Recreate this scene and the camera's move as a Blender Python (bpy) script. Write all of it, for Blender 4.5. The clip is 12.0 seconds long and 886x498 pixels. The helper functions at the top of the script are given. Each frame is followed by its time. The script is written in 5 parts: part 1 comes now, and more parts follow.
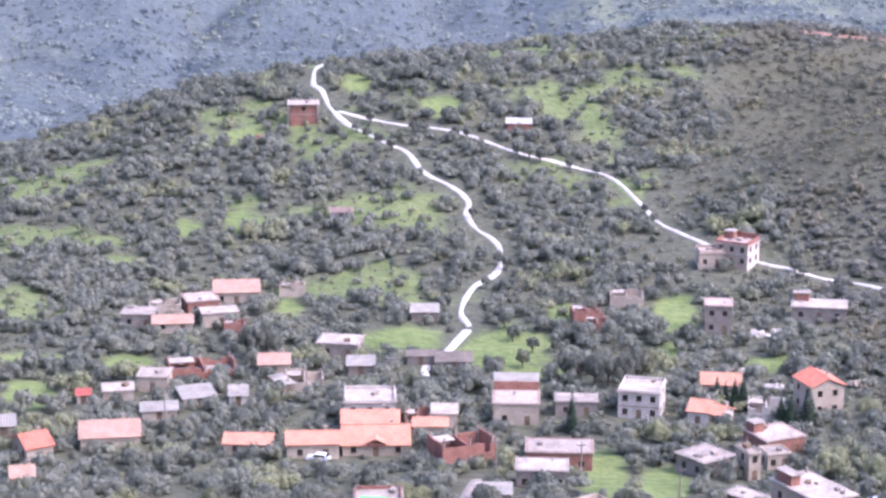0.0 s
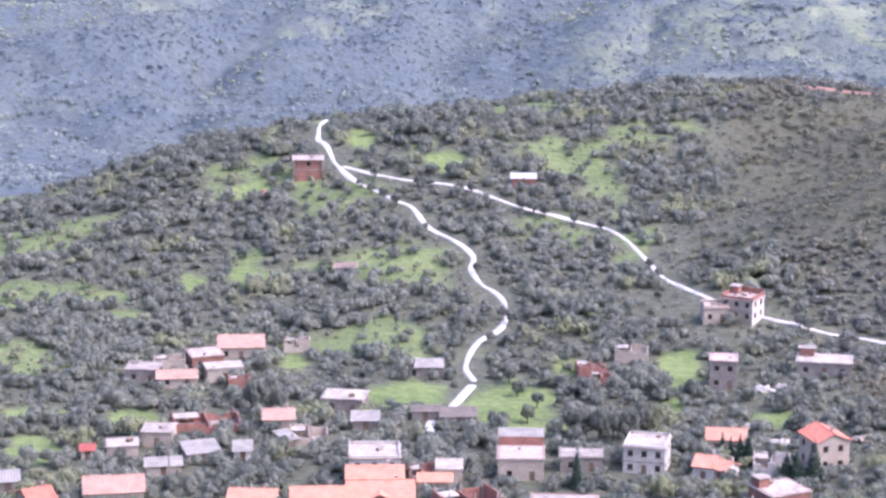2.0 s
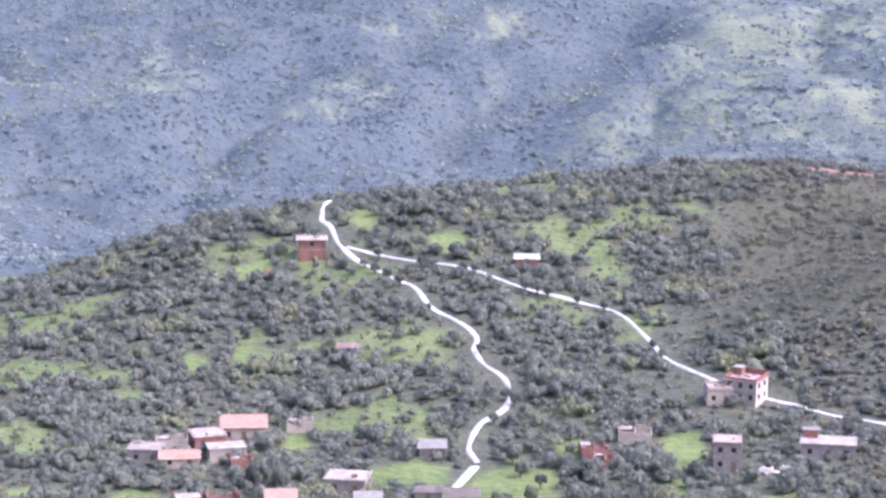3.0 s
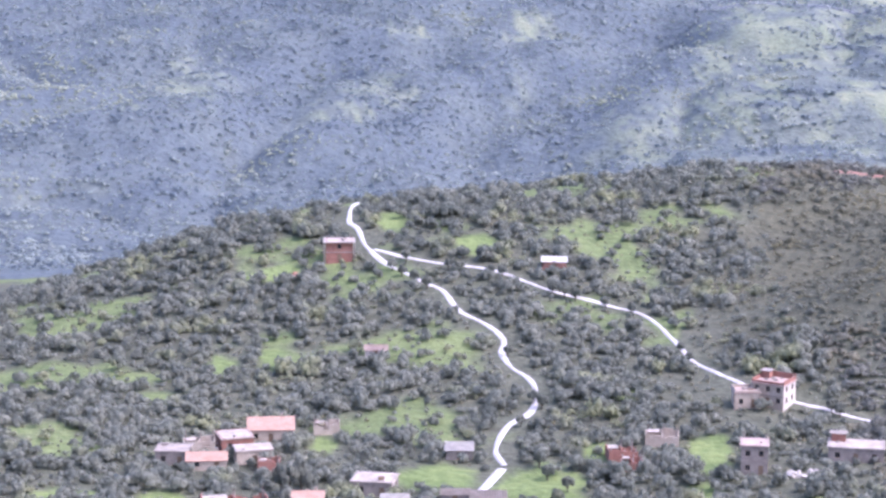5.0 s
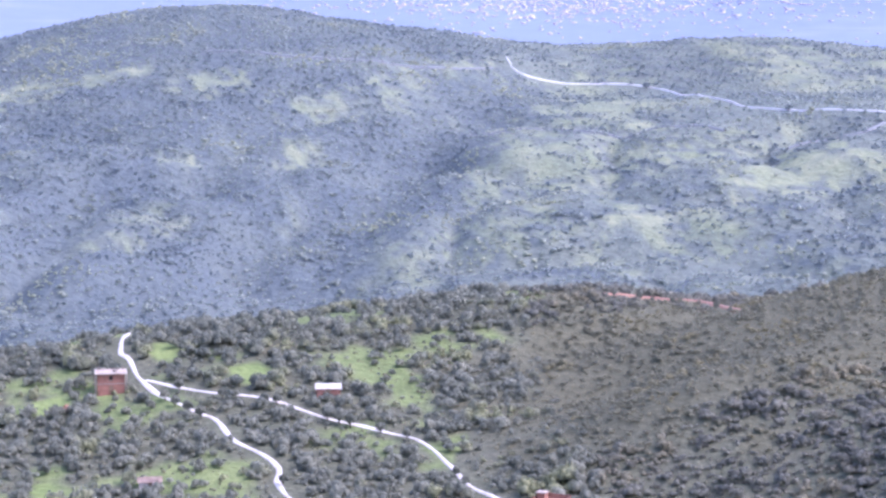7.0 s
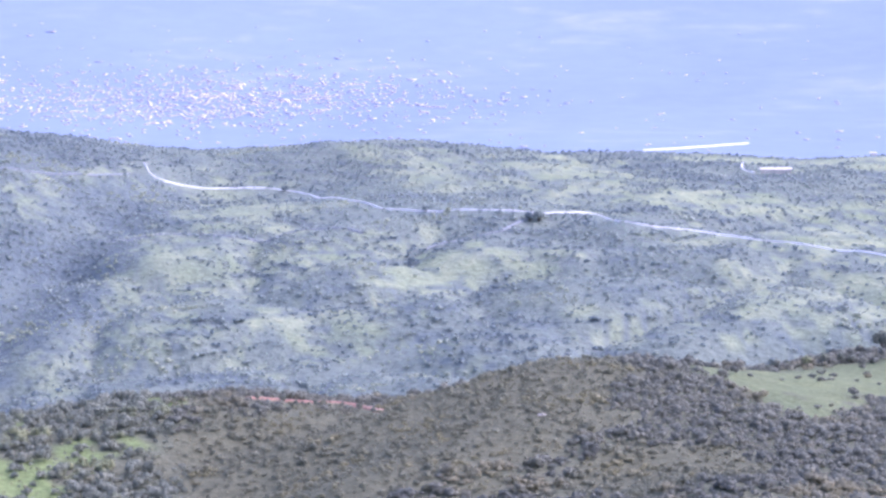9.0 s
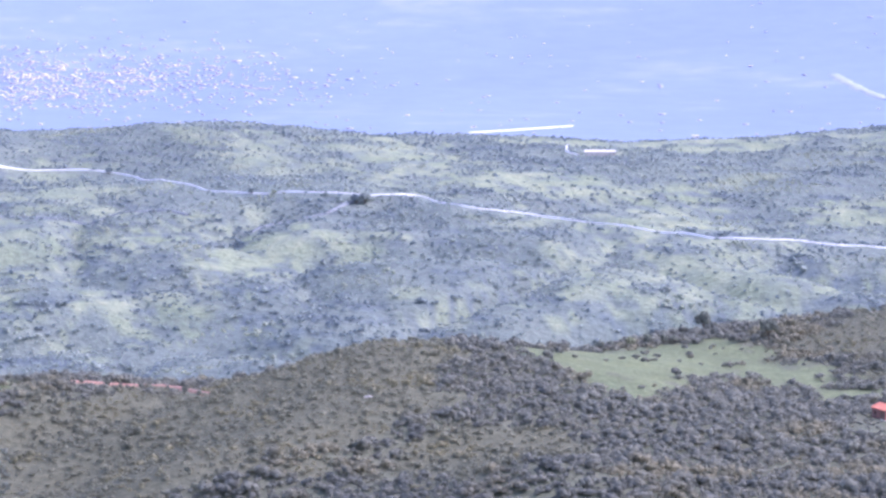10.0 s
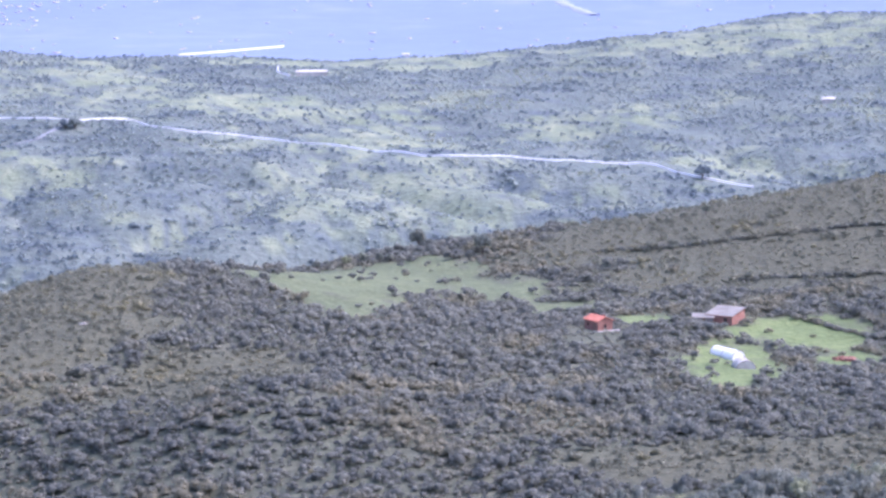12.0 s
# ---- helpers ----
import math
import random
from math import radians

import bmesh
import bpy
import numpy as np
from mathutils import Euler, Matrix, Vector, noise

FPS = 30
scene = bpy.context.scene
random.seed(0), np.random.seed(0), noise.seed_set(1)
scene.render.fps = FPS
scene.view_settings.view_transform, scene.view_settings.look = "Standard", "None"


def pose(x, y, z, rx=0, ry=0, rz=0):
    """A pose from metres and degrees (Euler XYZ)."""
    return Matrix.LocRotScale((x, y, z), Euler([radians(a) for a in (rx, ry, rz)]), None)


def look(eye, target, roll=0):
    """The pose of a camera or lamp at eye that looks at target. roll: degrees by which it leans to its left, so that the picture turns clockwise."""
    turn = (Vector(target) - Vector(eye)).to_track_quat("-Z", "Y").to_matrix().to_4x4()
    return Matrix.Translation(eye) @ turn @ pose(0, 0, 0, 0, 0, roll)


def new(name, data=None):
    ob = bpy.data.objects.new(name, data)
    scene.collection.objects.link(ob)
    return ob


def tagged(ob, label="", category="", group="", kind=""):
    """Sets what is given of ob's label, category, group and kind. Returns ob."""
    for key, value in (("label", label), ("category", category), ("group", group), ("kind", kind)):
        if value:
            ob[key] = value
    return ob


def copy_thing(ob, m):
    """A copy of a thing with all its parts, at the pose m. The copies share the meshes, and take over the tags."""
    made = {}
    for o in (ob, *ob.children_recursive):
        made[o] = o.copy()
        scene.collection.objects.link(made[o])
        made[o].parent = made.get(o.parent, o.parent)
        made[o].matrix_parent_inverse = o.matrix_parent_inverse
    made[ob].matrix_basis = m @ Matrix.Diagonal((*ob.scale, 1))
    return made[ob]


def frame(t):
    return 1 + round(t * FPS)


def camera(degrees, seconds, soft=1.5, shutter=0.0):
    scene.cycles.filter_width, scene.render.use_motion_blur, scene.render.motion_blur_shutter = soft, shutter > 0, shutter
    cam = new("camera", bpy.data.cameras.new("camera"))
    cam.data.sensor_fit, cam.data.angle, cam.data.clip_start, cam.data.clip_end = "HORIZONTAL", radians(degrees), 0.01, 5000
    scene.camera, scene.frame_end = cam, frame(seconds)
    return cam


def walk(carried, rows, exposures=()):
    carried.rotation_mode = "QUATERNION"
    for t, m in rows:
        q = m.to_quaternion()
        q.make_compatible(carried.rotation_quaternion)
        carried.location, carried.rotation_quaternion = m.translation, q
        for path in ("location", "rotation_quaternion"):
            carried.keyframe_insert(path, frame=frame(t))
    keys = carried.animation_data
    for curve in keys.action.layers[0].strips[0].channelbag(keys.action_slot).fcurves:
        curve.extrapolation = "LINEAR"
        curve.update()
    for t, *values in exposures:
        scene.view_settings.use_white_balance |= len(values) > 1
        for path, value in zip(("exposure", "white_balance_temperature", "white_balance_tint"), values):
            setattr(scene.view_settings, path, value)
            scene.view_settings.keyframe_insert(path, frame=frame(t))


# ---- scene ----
# The camera stands on a hillside above the valley and only turns.
EYE_HEIGHT = 150.0
cam = camera(22.0, 12.0, soft=2.7)
ROWS = [
    (0.0, -16.137, -14.350, 0.194),
    (0.5, -16.204, -15.145, 0.329),
    (1.0, -16.538, -14.576, -0.120),
    (1.5, -16.700, -13.757, 0.296),
    (2.0, -16.249, -12.966, 0.157),
    (2.5, -16.754, -11.468, -0.036),
    (3.0, -16.359, -10.944, 0.267),
    (3.2, -16.292, -10.855, 0.136),
    (4.8, -16.911, -11.016, 0.146),
    (5.0, -17.053, -10.883, 0.241),
    (5.5, -16.828, -10.918, -0.169),
    (6.0, -15.802, -10.252, -0.885),
    (6.5, -13.074, -9.154, 0.448),
    (6.7, -12.343, -8.439, 0.352),
    (8.3, -6.435, -5.227, -0.367),
    (8.5, -5.983, -4.585, -0.765),
    (9.0, -2.169, -5.075, -0.162),
    (9.5, 0.000, -5.000, 0.206),
    (10.0, 2.189, -5.524, 0.157),
    (10.5, 4.562, -6.061, -0.082),
    (11.0, 6.429, -6.640, -0.231),
    (11.5, 7.982, -6.606, -0.323),
    (12.0, 9.465, -7.540, -0.459),
]
walk(cam, [(t, pose(0, 0, EYE_HEIGHT, 90 + pitch, -roll, -yaw)) for t, yaw, pitch, roll in ROWS], [(0.0, 1.86, 5570, 33), (6.0, 1.86, 5440, 33), (12.0, 1.85, 5340, 32)])

# ---- light ----
world = bpy.data.worlds.new("world")
scene.world = world
world.use_nodes = True
SUN_TURN, SUN_HEIGHT = 94.0, 52.0
sky = world.node_tree.nodes.new("ShaderNodeTexSky")
sky.sky_type, sky.sun_disc = "NISHITA", False
sky.sun_elevation, sky.sun_rotation = radians(SUN_HEIGHT), radians(SUN_TURN)
sky.air_density, sky.dust_density = 1.0, 4.0
background = world.node_tree.nodes["Background"]
background.inputs["Strength"].default_value = 0.15
world.node_tree.links.new(sky.outputs[0], background.inputs[0])
sun = new("sun", bpy.data.lights.new("sun", "SUN"))
sun.data.energy, sun.data.angle, sun.data.color = 0.55, radians(12.0), (1.0, 0.95, 0.87)
sun.matrix_world = look((0, 0, 0), (-math.sin(radians(SUN_TURN)) * math.cos(radians(SUN_HEIGHT)), -math.cos(radians(SUN_TURN)) * math.cos(radians(SUN_HEIGHT)), -math.sin(radians(SUN_HEIGHT))))
sun.location = (400, 300, 600)


# ---- materials ----
def material(name, low, high, scale=1.0, rough=0.85, bump=0.0, fine=6.0, attribute="", third=None, third_scale=0.2, metal=0.0, translucent=0.0):
    """A surface whose colour wanders between two tones at two sizes (per metre), with a little relief."""
    mat = bpy.data.materials.new(name)
    mat.use_nodes = True
    nodes, links = mat.node_tree.nodes, mat.node_tree.links
    shader = nodes["Principled BSDF"]
    shader.inputs["Roughness"].default_value, shader.inputs["Metallic"].default_value = rough, metal
    shader.inputs["Specular IOR Level"].default_value = 0.25
    place = nodes.new("ShaderNodeNewGeometry").outputs["Position"]

    def cloud(size, detail=3.0):
        node = nodes.new("ShaderNodeTexNoise")
        node.inputs["Scale"].default_value, node.inputs["Detail"].default_value = size, detail
        links.new(place, node.inputs["Vector"])
        return node.outputs[0]

    def ramp(value, a, b):
        node = nodes.new("ShaderNodeMapRange")
        node.inputs[1].default_value, node.inputs[2].default_value = a, b
        links.new(value, node.inputs[0])
        return node.outputs[0]

    def mix(factor, a, b):
        node = nodes.new("ShaderNodeMix")
        node.data_type = "RGBA"
        links.new(factor, node.inputs[0])
        for socket, v in ((node.inputs[6], a), (node.inputs[7], b)):
            if isinstance(v, tuple):
                socket.default_value = (*v, 1)
            else:
                links.new(v, socket)
        return node.outputs[2]

    half = nodes.new("ShaderNodeMath")
    half.operation = "ADD"
    links.new(ramp(cloud(scale), 0.3, 0.7), half.inputs[0])
    links.new(ramp(cloud(scale * fine), 0.3, 0.7), half.inputs[1])
    value = ramp(half.outputs[0], 0.2, 1.8)
    if attribute:
        tone = nodes.new("ShaderNodeAttribute")
        tone.attribute_name = attribute
        sum_ = nodes.new("ShaderNodeMath")
        sum_.operation = "ADD"
        links.new(value, sum_.inputs[0])
        links.new(tone.outputs["Fac"], sum_.inputs[1])
        value = ramp(sum_.outputs[0], 0.35, 1.65)
    colour = mix(value, low, high)
    if third:
        colour = mix(ramp(cloud(third_scale, 2.0), 0.56, 0.66), colour, third)
    links.new(colour, shader.inputs["Base Color"])
    if bump:
        relief = nodes.new("ShaderNodeBump")
        relief.inputs["Strength"].default_value, relief.inputs["Distance"].default_value = bump, 0.4 / scale / fine
        links.new(half.outputs[0], relief.inputs["Height"])
        links.new(relief.outputs[0], shader.inputs["Normal"])
    if translucent:
        leaf, both = nodes.new("ShaderNodeBsdfTranslucent"), nodes.new("ShaderNodeMixShader")
        links.new(colour, leaf.inputs[0])
        both.inputs[0].default_value = translucent
        links.new(shader.outputs[0], both.inputs[1])
        links.new(leaf.outputs[0], both.inputs[2])
        links.new(both.outputs[0], nodes["Material Output"].inputs[0])
    mat.diffuse_color = (*[(a + b) / 2 for a, b in zip(low, high)], 1)
    return mat


def ground_material(name, earth, grass, dry, bare, scale, relief_strength=0.5, deep=0.6):
    """Open ground: tufted earth, with grass where the meadows lie and pale stalks where it is dry."""
    mat = bpy.data.materials.new(name)
    mat.use_nodes = True
    nodes, links = mat.node_tree.nodes, mat.node_tree.links
    shader = nodes["Principled BSDF"]
    shader.inputs["Roughness"].default_value, shader.inputs["Specular IOR Level"].default_value = 0.95, 0.1
    place = nodes.new("ShaderNodeNewGeometry").outputs["Position"]

    def cloud(size, detail, a, b):
        node, to = nodes.new("ShaderNodeTexNoise"), nodes.new("ShaderNodeMapRange")
        node.inputs["Scale"].default_value, node.inputs["Detail"].default_value = size, detail
        links.new(place, node.inputs["Vector"])
        links.new(node.outputs[0], to.inputs[0])
        to.inputs[1].default_value, to.inputs[2].default_value = a, b
        return to.outputs[0]

    def mix(factor, a, b):
        node = nodes.new("ShaderNodeMix")
        node.data_type = "RGBA"
        links.new(factor, node.inputs[0])
        for socket, v in ((node.inputs[6], a), (node.inputs[7], b)):
            if isinstance(v, tuple):
                socket.default_value = (*v, 1)
            else:
                links.new(v, socket)
        return node.outputs[2]

    def mask(key):
        node = nodes.new("ShaderNodeAttribute")
        node.attribute_name = key
        return node.outputs["Fac"]

    def darker(c, k):
        return tuple(v * k for v in c)

    tuft, patch = cloud(scale, 4, 0.3, 0.7), cloud(scale * 0.12, 3, 0.35, 0.65)
    base = mix(patch, mix(tuft, darker(earth, deep), earth), mix(tuft, darker(bare, deep), bare))
    base = mix(mask("dry"), base, mix(tuft, darker(dry, deep), dry))
    lush = mix(patch, mix(tuft, darker(grass, deep), grass), mix(tuft, grass, tuple(v * k for v, k in zip(grass, (1.35, 1.2, 1.25)))))
    base = mix(mask("meadow"), base, lush)
    links.new(base, shader.inputs["Base Color"])
    relief = nodes.new("ShaderNodeBump")
    relief.inputs["Strength"].default_value, relief.inputs["Distance"].default_value = relief_strength, 0.3 / scale
    links.new(tuft, relief.inputs["Height"])
    links.new(relief.outputs[0], shader.inputs["Normal"])
    return mat


WHITE_PLASTER = material("white_plaster", (0.36, 0.325, 0.275), (0.59, 0.545, 0.48), 0.45, 0.9, 0.2, 6)
CREAM_PLASTER = material("cream_plaster", (0.31, 0.255, 0.19), (0.47, 0.4, 0.315), 0.35, 0.9, 0.2, 7)
GREY_BLOCK = material("grey_block", (0.17, 0.145, 0.12), (0.31, 0.27, 0.23), 0.7, 0.95, 0.3, 5)
RED_BRICK = material("red_brick", (0.2, 0.095, 0.07), (0.34, 0.17, 0.125), 0.8, 0.95, 0.3, 6)
CONCRETE = material("concrete", (0.18, 0.15, 0.125), (0.39, 0.335, 0.28), 0.45, 0.9, 0.2, 6)
PALE_ROOF = material("pale_roof", (0.22, 0.185, 0.15), (0.47, 0.41, 0.345), 0.45, 0.85, 0.15, 5)
PINK_ROOF = material("pink_roof", (0.29, 0.21, 0.17), (0.45, 0.345, 0.29), 0.4, 0.9, 0.2, 8)
ORANGE_TILE = material("orange_tile", (0.41, 0.19, 0.12), (0.57, 0.3, 0.2), 0.6, 0.9, 0.2, 6)
RED_TILE = material("red_tile", (0.4, 0.13, 0.08), (0.54, 0.22, 0.15), 0.6, 0.85, 0.2, 6)
FADED_TILE = material("faded_tile", (0.31, 0.19, 0.135), (0.46, 0.31, 0.235), 0.6, 0.9, 0.2, 6)
WHITE_SHEET = material("white_sheet", (0.36, 0.33, 0.285), (0.6, 0.56, 0.49), 0.5, 0.9, 0.05, 6)
GREY_SHEET = material("grey_sheet", (0.33, 0.305, 0.265), (0.48, 0.445, 0.39), 0.4, 0.9, 0.05, 8)
RED_SHEET = material("red_sheet", (0.5, 0.12, 0.09), (0.64, 0.22, 0.17), 0.4, 0.6, 0.05, 8)
GREEN_SHEET = material("green_sheet", (0.08, 0.4, 0.1), (0.14, 0.52, 0.16), 0.4, 0.6, 0.05, 8)
WOOD = material("weathered_wood", (0.12, 0.08, 0.05), (0.25, 0.18, 0.12), 1.5, 0.9, 0.2, 5)
STEEL = material("rusty_steel", (0.12, 0.09, 0.08), (0.25, 0.17, 0.13), 2.0, 0.7, 0.0, 4, metal=0.4)
BARK = material("bark", (0.07, 0.06, 0.05), (0.16, 0.13, 0.1), 2.0, 0.95, 0.4, 6)
TRACK = material("pale_gravel", (0.34, 0.315, 0.29), (0.62, 0.59, 0.55), 0.3, 0.95, 0.3, 5)
RED_EARTH = material("red_earth", (0.19, 0.11, 0.08), (0.29, 0.175, 0.13), 0.3, 0.95, 0.3, 7)
# earth of far paths and quarry, tinted blue-grey to stand for haze
HAZY_FAR_EARTH = material("hazy_far_earth", (0.16, 0.175, 0.19), (0.21, 0.22, 0.23), 0.05, 0.95, 0.0, 9)
HAZY_BASIN_SCAR = material("hazy_basin_scar", (0.2, 0.23, 0.3), (0.28, 0.295, 0.33), 0.02, 0.95, 0.0, 7)
FAR_TRACK = material("far_gravel", (0.48, 0.47, 0.46), (0.66, 0.65, 0.64), 0.05, 0.95, 0.0, 9)
LEAVES = material("grey_green_leaves", (0.15, 0.164, 0.13), (0.285, 0.292, 0.228), 0.9, 0.75, 0.0, 4, "tone", (0.3, 0.31, 0.18), 0.06, translucent=0.5)
MAQUIS_LEAVES = material("maquis_leaves", (0.145, 0.15, 0.128), (0.242, 0.242, 0.19), 0.8, 0.75, 0.0, 4, "tone", (0.25, 0.232, 0.155), 0.035, translucent=0.5)
SCRUB_LEAVES = material("scrub_leaves", (0.175, 0.178, 0.128), (0.26, 0.255, 0.175), 0.5, 0.8, 0.0, 4, "tone", (0.26, 0.242, 0.145), 0.05, translucent=0.5)
CYPRESS_LEAVES = material("cypress_leaves", (0.018, 0.035, 0.022), (0.05, 0.075, 0.045), 0.9, 0.8, 0.0, 4, translucent=0.1)
# far leaves carry the distance haze in their colour: bluer and lighter
HAZY_FAR_LEAVES = material("hazy_far_leaves", (0.164, 0.202, 0.22), (0.345, 0.385, 0.335), 0.03, 0.9, 0.0, 6, "tone", (0.37, 0.4, 0.295), 0.012, translucent=0.5)
NEAR_GROUND = ground_material("near_ground", (0.115, 0.122, 0.082), (0.145, 0.192, 0.068), (0.11, 0.109, 0.07), (0.126, 0.128, 0.088), 0.5)
# blue haze is painted into the far ground, more strongly into the basin
HAZY_FAR_GROUND = ground_material("hazy_far_ground", (0.105, 0.129, 0.136), (0.19, 0.22, 0.138), (0.12, 0.14, 0.135), (0.122, 0.146, 0.14), 0.2, 0.5, 0.66)
HAZY_BASIN_GROUND = ground_material("hazy_basin_ground", (0.158, 0.197, 0.278), (0.17, 0.21, 0.276), (0.175, 0.22, 0.33), (0.17, 0.211, 0.286), 0.02, 0.0, 0.93)
TOWN_WALLS = material("town_walls", (0.36, 0.35, 0.38), (0.6, 0.53, 0.51), 0.02, 0.9, 0.0, 5, "tone")

WHITE_PAINT = material("white_car_paint", (0.72, 0.72, 0.72), (0.8, 0.8, 0.8), 0.4, 0.25)
GREY_PAINT = material("silver_car_paint", (0.42, 0.43, 0.45), (0.5, 0.51, 0.53), 0.4, 0.25, metal=0.3)
RUBBER = material("tyre_rubber", (0.02, 0.02, 0.02), (0.04, 0.04, 0.04), 3.0, 0.9)

GLASS = bpy.data.materials.new("window_glass")
GLASS.use_nodes = True
GLASS.node_tree.nodes["Principled BSDF"].inputs["Base Color"].default_value = (0.02, 0.025, 0.03, 1)
GLASS.node_tree.nodes["Principled BSDF"].inputs["Roughness"].default_value = 0.15
PLASTIC = bpy.data.materials.new("greenhouse_film")
PLASTIC.use_nodes = True
PLASTIC.node_tree.nodes["Principled BSDF"].inputs["Base Color"].default_value = (0.74, 0.7, 0.63, 1)
PLASTIC.node_tree.nodes["Principled BSDF"].inputs["Roughness"].default_value = 0.35


# ---- lie of the land ----
# Spot heights (x, y, z), fitted to the camera's view, of the near hill, the scrub hill, the far hillside and the rest
NEAR_SPOTS = [
    (-161, 305, 23), (-96, 331, 21), (-27, 344, 24), (-183, 372, 17), (-115, 399, 16), (-46, 412, 18), (-220, 421, 16), (-182, 455, 15),
    (-129, 447, 16), (-92, 456, 17), (-47, 468, 19), (-258, 497, 15), (-200, 502, 18), (-143, 495, 18), (-77, 499, 21), (-44, 493, 18),
    (-258, 564, 22), (-207, 579, 29), (-150, 581, 29), (-93, 522, 21), (-316, 613, 6), (-261, 612, 27), (-219, 628, 35), (-192, 647, 35),
    (-107, 692, 42), (-76, 595, 28),
]
RIGHT_SPOTS = [
    (-86, 715, 40), (-41, 699, 39), (3, 690, 54), (-47, 558, 41), (3, 600, 49), (42, 528, 48), (87, 725, 45), (139, 757, 38),
    (122, 841, 37), (147, 623, 42), (188, 638, 40), (177, 584, 39), (212, 604, 37), (255, 716, 52), (297, 797, 64), (203, 815, 48),
    (17, 560, 41), (89, 538, 42), (76, 459, 37), (162, 452, 43), (182, 508, 44), (58, 647, 48), (96, 665, 44), (131, 665, 39),
]
FAR_SPOTS = [
    (-455, 913, -51), (-514, 1029, -68), (-375, 1245, -57), (-188, 1337, -46), (-581, 1328, -35), (-292, 1522, -14), (-657, 1568, 0), (-368, 1608, 5),
    (-764, 1826, 36), (-293, 1928, 33), (-596, 1993, 93), (-439, 2002, 67), (-326, 1933, 46), (-141, 1473, -9), (-57, 1249, -34), (73, 1348, -21),
    (243, 1358, -15), (80, 1478, 3), (-114, 2047, 62), (7, 1720, 24), (85, 2058, 45), (243, 1511, 8), (429, 1500, -2), (290, 1695, 5),
    (97, 2078, 47), (468, 2099, 50), (717, 2185, 79), (599, 1751, 16),
]
EDGE_SPOTS = [
    (0, 0, 148), (-60, 110, 98), (60, 120, 104), (0, 210, 66), (-150, 160, 66), (150, 210, 74), (0, -300, 190),
    (-420, -100, 150), (420, -100, 165), (-520, 300, 40), (480, 350, 80), (-320, 740, -15), (-240, 790, -8),
    (-110, 810, 8), (0, 800, 22), (130, 960, 2), (310, 930, 35), (460, 800, 75), (-240, 1000, -52), (0, 1050, -48),
    (260, 1120, -40), (480, 1150, -10), (-800, 2300, 40), (-300, 2420, 5), (100, 2500, -10), (650, 2650, 20),
]


def spline_weights(spots):
    pts = np.array(spots, float)
    xy, n = pts[:, :2] / 500, len(pts)
    r2 = ((xy[:, None] - xy[None]) ** 2).sum(-1)
    big = np.zeros((n + 3, n + 3))
    big[:n, :n] = r2 * np.log(r2 + 1e-9) * 0.5 + np.eye(n) * 1e-4
    big[:n, n], big[:n, n + 1:] = 1, xy
    big[n:, :n] = big[:n, n:].T
    return xy, np.linalg.solve(big, np.concatenate([pts[:, 2], np.zeros(3)]))


KNOTS, WEIGHTS = spline_weights(NEAR_SPOTS + RIGHT_SPOTS + FAR_SPOTS + EDGE_SPOTS)


def waves(x, y, size, seed=0.0):
    """Smooth wandering values in about -1..1 with bumps of that size."""
    u, v = x / size, y / size
    total = np.sin(1.9 * u + 1.1 * v + seed) + np.sin(-1.3 * u + 2.1 * v + 1.7 * seed + 1.0)
    total = total + np.sin(3.1 * u - 0.7 * v + 2.3 * seed + 2.0 + np.sin(1.7 * v + seed))
    return (total + np.sin(0.8 * u + 3.3 * v + 0.6 * seed + 4.0 + np.sin(2.3 * u))) / 4


# water lines cut into the far hillside, a gully and a spur of the scrub hill
RAVINE = [(-331, 1842), (-339, 1670), (-345, 1583), (-351, 1520), (-359, 1463), (-352, 1390), (-345, 1342), (-345, 1270)]
GULLY_NORTH = [(-474, 1537), (-427, 1475), (-404, 1407), (-396, 1353), (-374, 1272)]
GULLY_WEST = [(-484, 1515), (-540, 1508), (-540, 1431), (-534, 1344), (-529, 1275)]
GULLY_LOW = [(-424, 1294), (-462, 1269), (-476, 1231)]
SCRUB_SPUR = [(-104, 590), (-85, 612), (-63, 630), (-46, 646), (-24, 662)]
SCRUB_GULLY = [(-96, 636), (-81, 649), (-65, 657), (-50, 673)]


def line_distance(x, y, line):
    """Distance of points from a line of (x, y) nodes."""
    best = np.full(np.shape(x), 1e9)
    for (ax, ay), (bx, by) in zip(line, line[1:]):
        dx, dy = bx - ax, by - ay
        k = np.clip(((x - ax) * dx + (y - ay) * dy) / (dx * dx + dy * dy), 0, 1)
        best = np.minimum(best, np.hypot(x - ax - k * dx, y - ay - k * dy))
    return best


